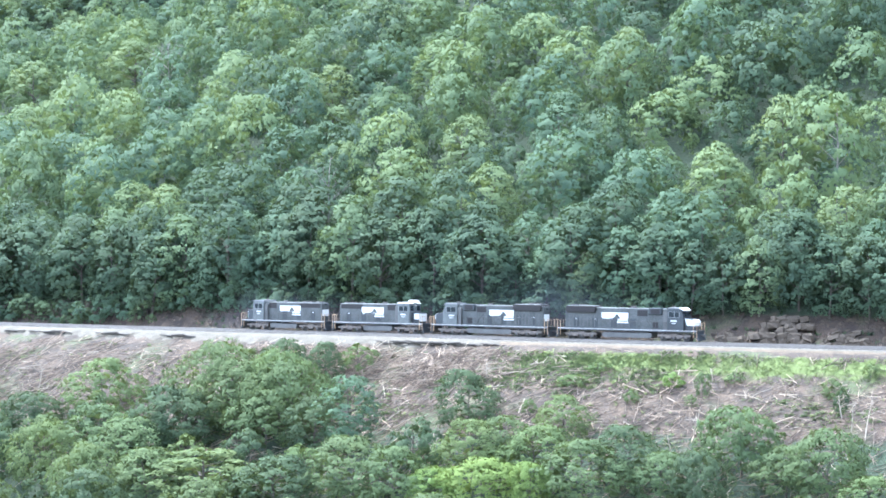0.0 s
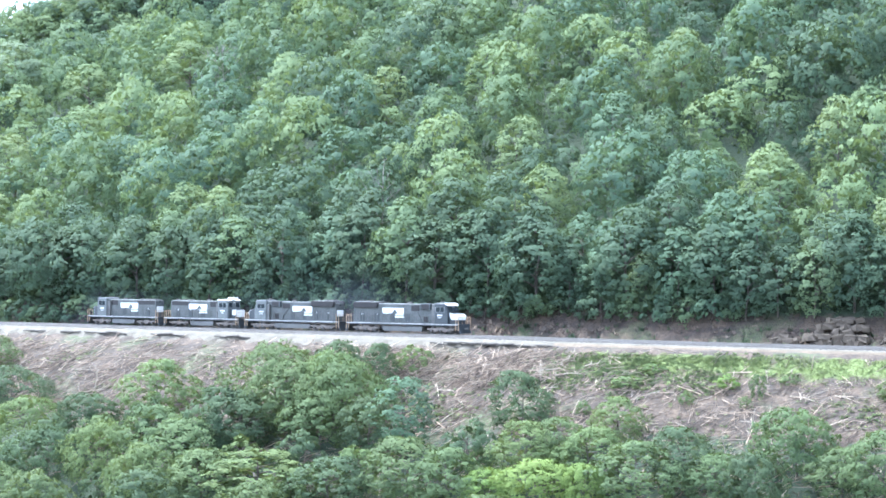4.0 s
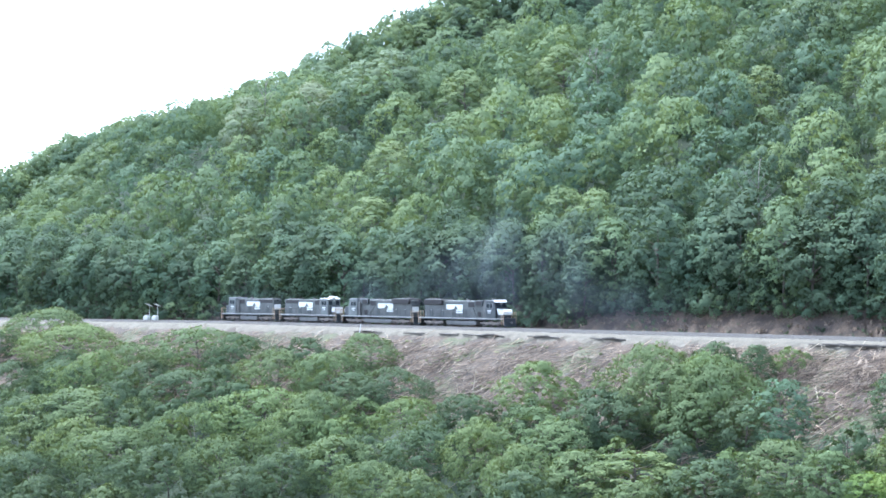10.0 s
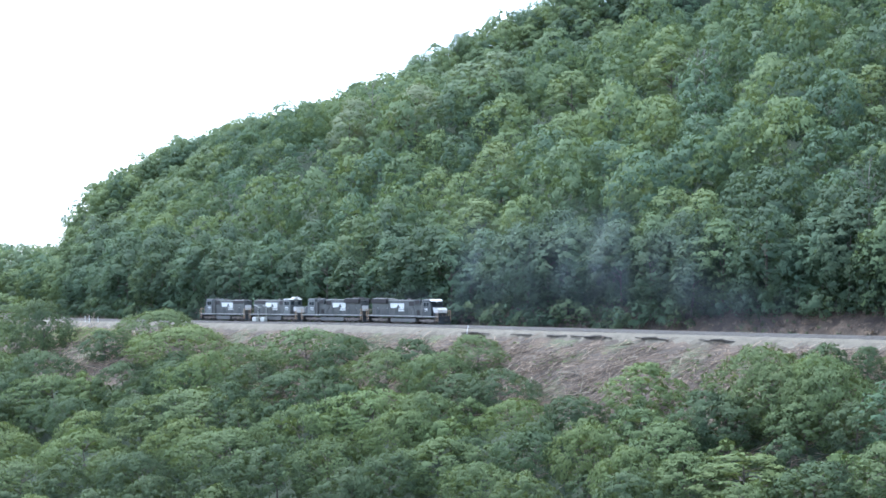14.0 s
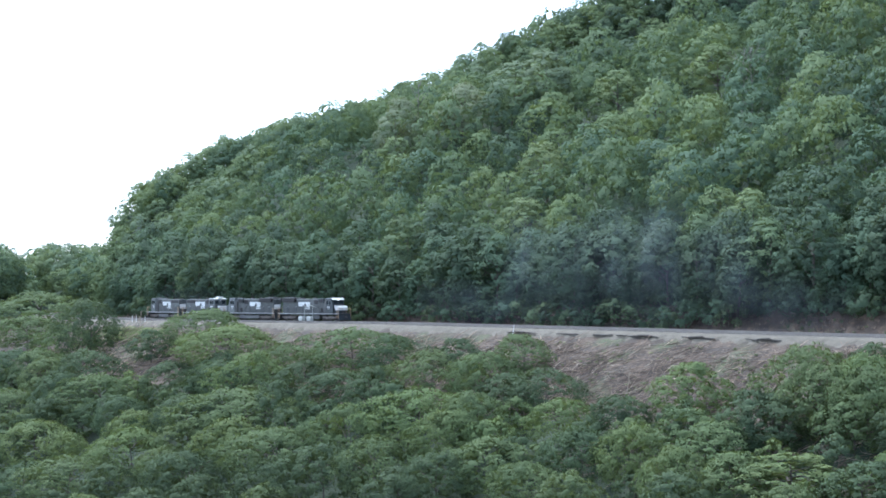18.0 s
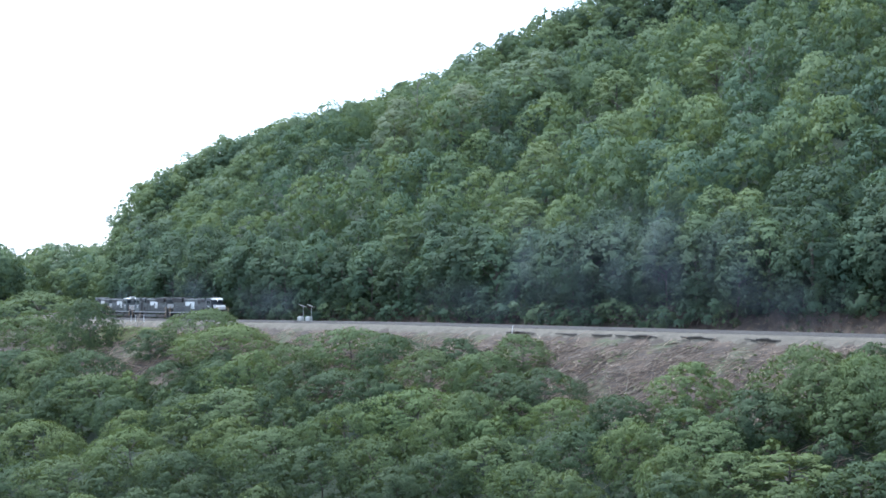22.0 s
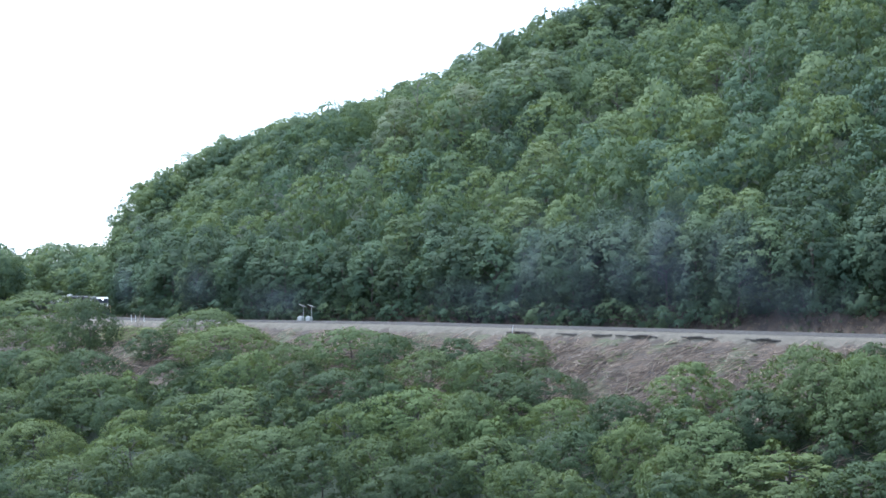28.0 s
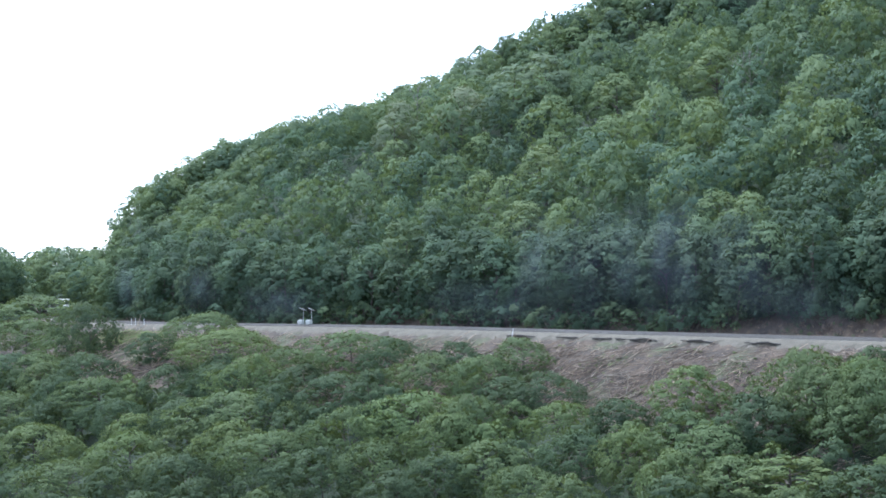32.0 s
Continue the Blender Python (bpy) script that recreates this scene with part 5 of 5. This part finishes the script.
    for y in (-hwid, hwid):
        f = 1 if y > 0 else -1
        part("intake_grille", box(bx, bx + 1.5, min(y, y + f * 0.03), max(y, y + f * 0.03), 3.4, 4.2, 0.01), GRILLE, ob, "dark intake grille")
        part("filter_housing", box(h1 - 0.62, h1 - 0.02, min(y, y + f * 0.35), max(y, y + f * 0.35), 1.58, 4.0, 0.05), TANK, ob, "grey filter housing behind the cab")
        emblem(ob, -1.1 if four else (-1.2 if not wide else -1.9), y + f * 0.03, 0.84, f)
        hood_doors(ob, h0 + 0.3, bx - 0.2, y, 9 if four else 11)
    if not four:
        for y in (-hwid, hwid):
            f = 1 if y > 0 else -1
            lo, hi = min(y, y + f * 0.05), max(y, y + f * 0.05)
            # a dark plate, not a hole: the compartment's shade is its colour
            part("blower_shade", box(h1 - 2.3, h1 - 1.5, lo, hi, 1.75, 2.6, 0.01), GRILLE, ob, "dark plate for the shade in the open blower compartment")
            part("brake_duct", prism([(h1 - 4.4, 3.3), (h1 - 3.4, 3.3), (h1 - 2.6, 1.9), (h1 - 2.6, 1.62), (h1 - 3.1, 1.62), (h1 - 3.6, 2.6)], lo - 0.02, hi + 0.02, 0.02), DUSTY, ob)
            # grey upright strips imitate light reflected on the doors under the radiator
            for k in range(8):
                x = h0 + 0.6 + k * 0.55
                part("light_streak", box(x, x + 0.12, lo, hi, 1.75, 3.3, 0.01), TANK, ob, "grey upright streak painted for light on the hood doors")
        part("dynamic_brake", box(h1 - 2.8, h1 - 0.9, -1.3, 1.3, 3.6, 4.55, 0.08), BLACK, ob, "black dynamic brake housing")
        for y in (-1.3, 1.3):
            part("intake_grille", box(h1 - 2.5, h1 - 1.2, y - 0.02, y + 0.02, 3.75, 4.4, 0.01), GRILLE, ob, "dark brake grid grille")
    bm = box(0.1, 0.9, -0.22, 0.22, top + 0.05, top + 0.3, 0.04)
    part("exhaust_stack", bm, GRIME, ob)
    if cooler:
        part("air_conditioner", box(cab1 - 0.9, cab1 + 0.5, -0.5, 0.5, 4.62, 4.95, 0.08), WHITE, ob, "white roof air conditioner")
    for k, y in enumerate((-0.16, 0.0, 0.16)):
        part("horn", tube([(cab0 + 0.1, y, roof + 0.12), (cab0 + 0.55 + 0.08 * k, y, roof + 0.14)], 0.03, 6, end=0.08), GRIME, ob)
    zc = 3.2 if not wide else 3.15
    part("headlight", box(cab1 + (0.03 if not wide else 1.3), cab1 + (0.12 if not wide else 1.42), -0.2, 0.2, zc + 0.85 if not wide else zc - 0.3, zc + 1.05 if not wide else zc - 0.1, 0.02), STRIPE, ob, "twin headlight")
    if wide and white_roof:
        # two blinkers added, so that the lens glows only towards the front
        housing = part("headlight_blinker", box(cab1 - 0.24, cab1 + 0.2, -0.2, -0.15, 4.0, 4.25, 0.01), BLACK, ob, "black blinker added to hide the lit lens from the side")
        part("cheek", box(cab1 - 0.24, cab1 + 0.2, 0.15, 0.2, 4.0, 4.25, 0.01), BLACK, housing)
        part("headlight_lens", box(cab1 - 0.2, cab1 - 0.1, -0.148, 0.148, 4.02, 4.23, 0.02), LIT, housing, "lit white headlight above the windshield")
    for y in (-1.44, 1.44):
        railing(ob, -e + 0.6, cab0 - 0.15, y, 9 if four else 11)
    return ob, wheels


CONSIST = [("wide_cab", 22.4, -1, "black wide-cab diesel locomotive with white nose and emblem", True),
           ("six_axle", 20.8, 1, "black six-axle diesel locomotive with white emblem and flared radiators"),
           ("four_axle", 17.8, -1, "black four-axle diesel locomotive with white cab roof and emblem", True, True),
           ("four_axle", 17.8, 1, "black four-axle diesel locomotive with grey cab roof and white emblem")]
TRAIN = []
back = 0.0
for kind, over, way, label, *extras in CONSIST:
    made, wheels = locomotive(kind, label, *extras)
    TRAIN.append((made, wheels, back + over / 2, way, over))
    back += over

# seconds, and the place along the line of the train's rear end
RUN = [(0, 18.3), (5, 76.1), (9, 121.6), (12, 155.0), (15, 188.7), (19, 233.3), (22, 266.3), (24, 289.2), (28, 337.5), (32, 387.0)]


def run(t):
    """Place of the train's rear end at t seconds."""
    pts = RUN
    for k in range(len(pts) - 1):
        if t <= pts[k + 1][0]:
            break
    (ta, a), (tb, b) = pts[k], pts[k + 1]
    def slope(i):
        i0, i1 = max(i - 1, 0), min(i + 1, len(pts) - 1)
        return (pts[i1][1] - pts[i0][1]) / (pts[i1][0] - pts[i0][0])
    h, u = tb - ta, (t - ta) / (tb - ta)
    return ((2 * u ** 3 - 3 * u * u + 1) * a + (u ** 3 - 2 * u * u + u) * h * slope(k) + (3 * u * u - 2 * u ** 3) * b + (u ** 3 - u * u) * h * slope(k + 1))


# ---------------------------------------------------------------- exhaust smoke
def smoke_material():
    """Thin blue-grey smoke: densest in the middle of a wisp, streaked and thinning out to nothing at its rim."""
    m = bpy.data.materials.new("thin_smoke")
    m.use_nodes = True
    n, l = m.node_tree.nodes, m.node_tree.links
    n.remove(n["Principled BSDF"])
    d, t, mx = n.new("ShaderNodeBsdfDiffuse"), n.new("ShaderNodeBsdfTransparent"), n.new("ShaderNodeMixShader")
    thick, co, streak, rng, mul = n.new("ShaderNodeAttribute"), n.new("ShaderNodeTexCoord"), n.new("ShaderNodeTexNoise"), n.new("ShaderNodeMapRange"), n.new("ShaderNodeMath")
    lean = n.new("ShaderNodeMapping")
    lean.inputs["Scale"].default_value = (0.2, 0.2, 0.13)
    streak.inputs["Scale"].default_value, streak.inputs["Detail"].default_value = 1.0, 4
    rng.inputs["From Min"].default_value, rng.inputs["From Max"].default_value = 0.3, 0.7
    thick.attribute_name = "thickness"
    mul.operation = "MULTIPLY"
    l.new(co.outputs["Object"], lean.inputs["Vector"])
    l.new(lean.outputs[0], streak.inputs["Vector"])
    l.new(streak.outputs["Fac"], rng.inputs["Value"])
    l.new(rng.outputs[0], mul.inputs[0])
    l.new(thick.outputs["Fac"], mul.inputs[1])
    d.inputs["Color"].default_value = (0.42, 0.46, 0.53, 1)
    l.new(mul.outputs[0], mx.inputs[0])
    l.new(t.outputs[0], mx.inputs[1])
    l.new(d.outputs[0], mx.inputs[2])
    l.new(mx.outputs[0], n["Material Output"].inputs["Surface"])
    return m


SMOKE = smoke_material()


def smoke_puff(seed, wide, high, dense, wisps=3):
    """A drifting puff: a few large soft wisps one behind another, each a shallow bowl that thins towards its rim."""
    gen = random.Random(seed)
    verts, faces, thick = [], [], []
    for j in range(wisps):
        c = Vector((gen.uniform(-0.22, 0.22) * wide, (j - wisps / 2) * 1.3 + gen.uniform(-0.3, 0.3), high * gen.uniform(0.3, 0.5)))
        k0, n = len(verts), 18
        uneven = [gen.uniform(0.8, 1.15) for _ in range(n)]
        verts.append(tuple(c))
        thick.append(dense)
        for f, amount in ((0.35, 0.8), (0.7, 0.3), (1.0, 0.0)):
            for i in range(n):
                a = i * 2 * math.pi / n
                verts.append(tuple(c + Vector((math.cos(a) * wide * 0.5 * f * uneven[i], 1.5 * f * f, math.sin(a) * high * 0.55 * f * uneven[i]))))
                thick.append(dense * amount)
        for i in range(n):
            o = (i + 1) % n
            faces.append((k0, k0 + 1 + i, k0 + 1 + o))
            for ring in range(2):
                p, q = k0 + 1 + ring * n, k0 + 1 + (ring + 1) * n
                faces.append((p + i, q + i, q + o, p + o))
    me = mesh_object("smoke_puff", verts, faces, [SMOKE], smooth=True)
    me.attributes.new("thickness", "FLOAT", "POINT").data.foreach_set("value", thick)
    return tagged(new("smoke_puff", me), "thin blue-grey drifting diesel exhaust smoke", "smoke", "exhaust puffs", "stuff")


# place along the line where each puff is left behind, how far along the train the stack is that it rides over until then, its width, height, lift and thickness
PUFFS = [(smoke_puff(400 + k, wide, high, dense), s, along, up, high) for k, (s, along, wide, high, up, dense) in enumerate(
    ((112, 0, 22, 11, -1.5, 0.036), (124, 9, 17, 22, 0.5, 0.046), (138, 18, 17, 25, 1.0, 0.066), (153, 27, 20, 23, 0.5, 0.055), (168, 36, 19, 25, 0.5, 0.066), (190, 45, 26, 11, -1.5, 0.042),
     (255, 54, 26, 9, 0.5, 0.06), (286, 63, 24, 12, 2.0, 0.045), (330, 72, 24, 13, 3.0, 0.06)))]


def motions():
    for ob, wheels, offset, way, over in TRAIN:
        rows = []
        pivot = over / 2 - 3.9
        for k in range(129):
            t = k / 4
            s = run(t) + offset
            a, b = at(s - pivot), at(s + pivot)
            d = (b - a) * way
            mid = (a + b) / 2
            turn = math.atan2(d.y, d.x)
            tilt = -math.atan2(d.z, math.hypot(d.x, d.y))
            rows.append((t, Matrix.Translation(mid) @ Matrix.Rotation(turn, 4, "Z") @ Matrix.Rotation(tilt, 4, "Y")))
        walk(ob, rows)
        for w in wheels:
            place = w.location.copy()
            walk(w, [(k / 15, Matrix.Translation(place) @ Matrix.Rotation(way * (run(k / 15) - run(0)) / 0.56, 4, "Y")) for k in range(481)])
    for ob, s, along, up, high in PUFFS:
        # the smoke trails low over the stack until its place is reached, then billows up, hangs and drifts slowly off
        rows = []
        for k in range(65):
            t = k / 2
            ahead = run(t) + 4 + along
            place = min(s, ahead)
            drift = max(0.0, run(t) + 4 - s) * 0.05
            risen = min(1.0, max(0.0, (ahead - s + 12) / (14 + along)))
            p = at(place - 0.3 * drift, 3.0 + 0.12 * drift, up + 0.1 * drift - 0.62 * high * (1 - risen))
            rows.append((t, Matrix.Translation(p) @ Matrix.Rotation(line_heading(place) + math.pi, 4, "Z")))
        walk(ob, rows)


motions()
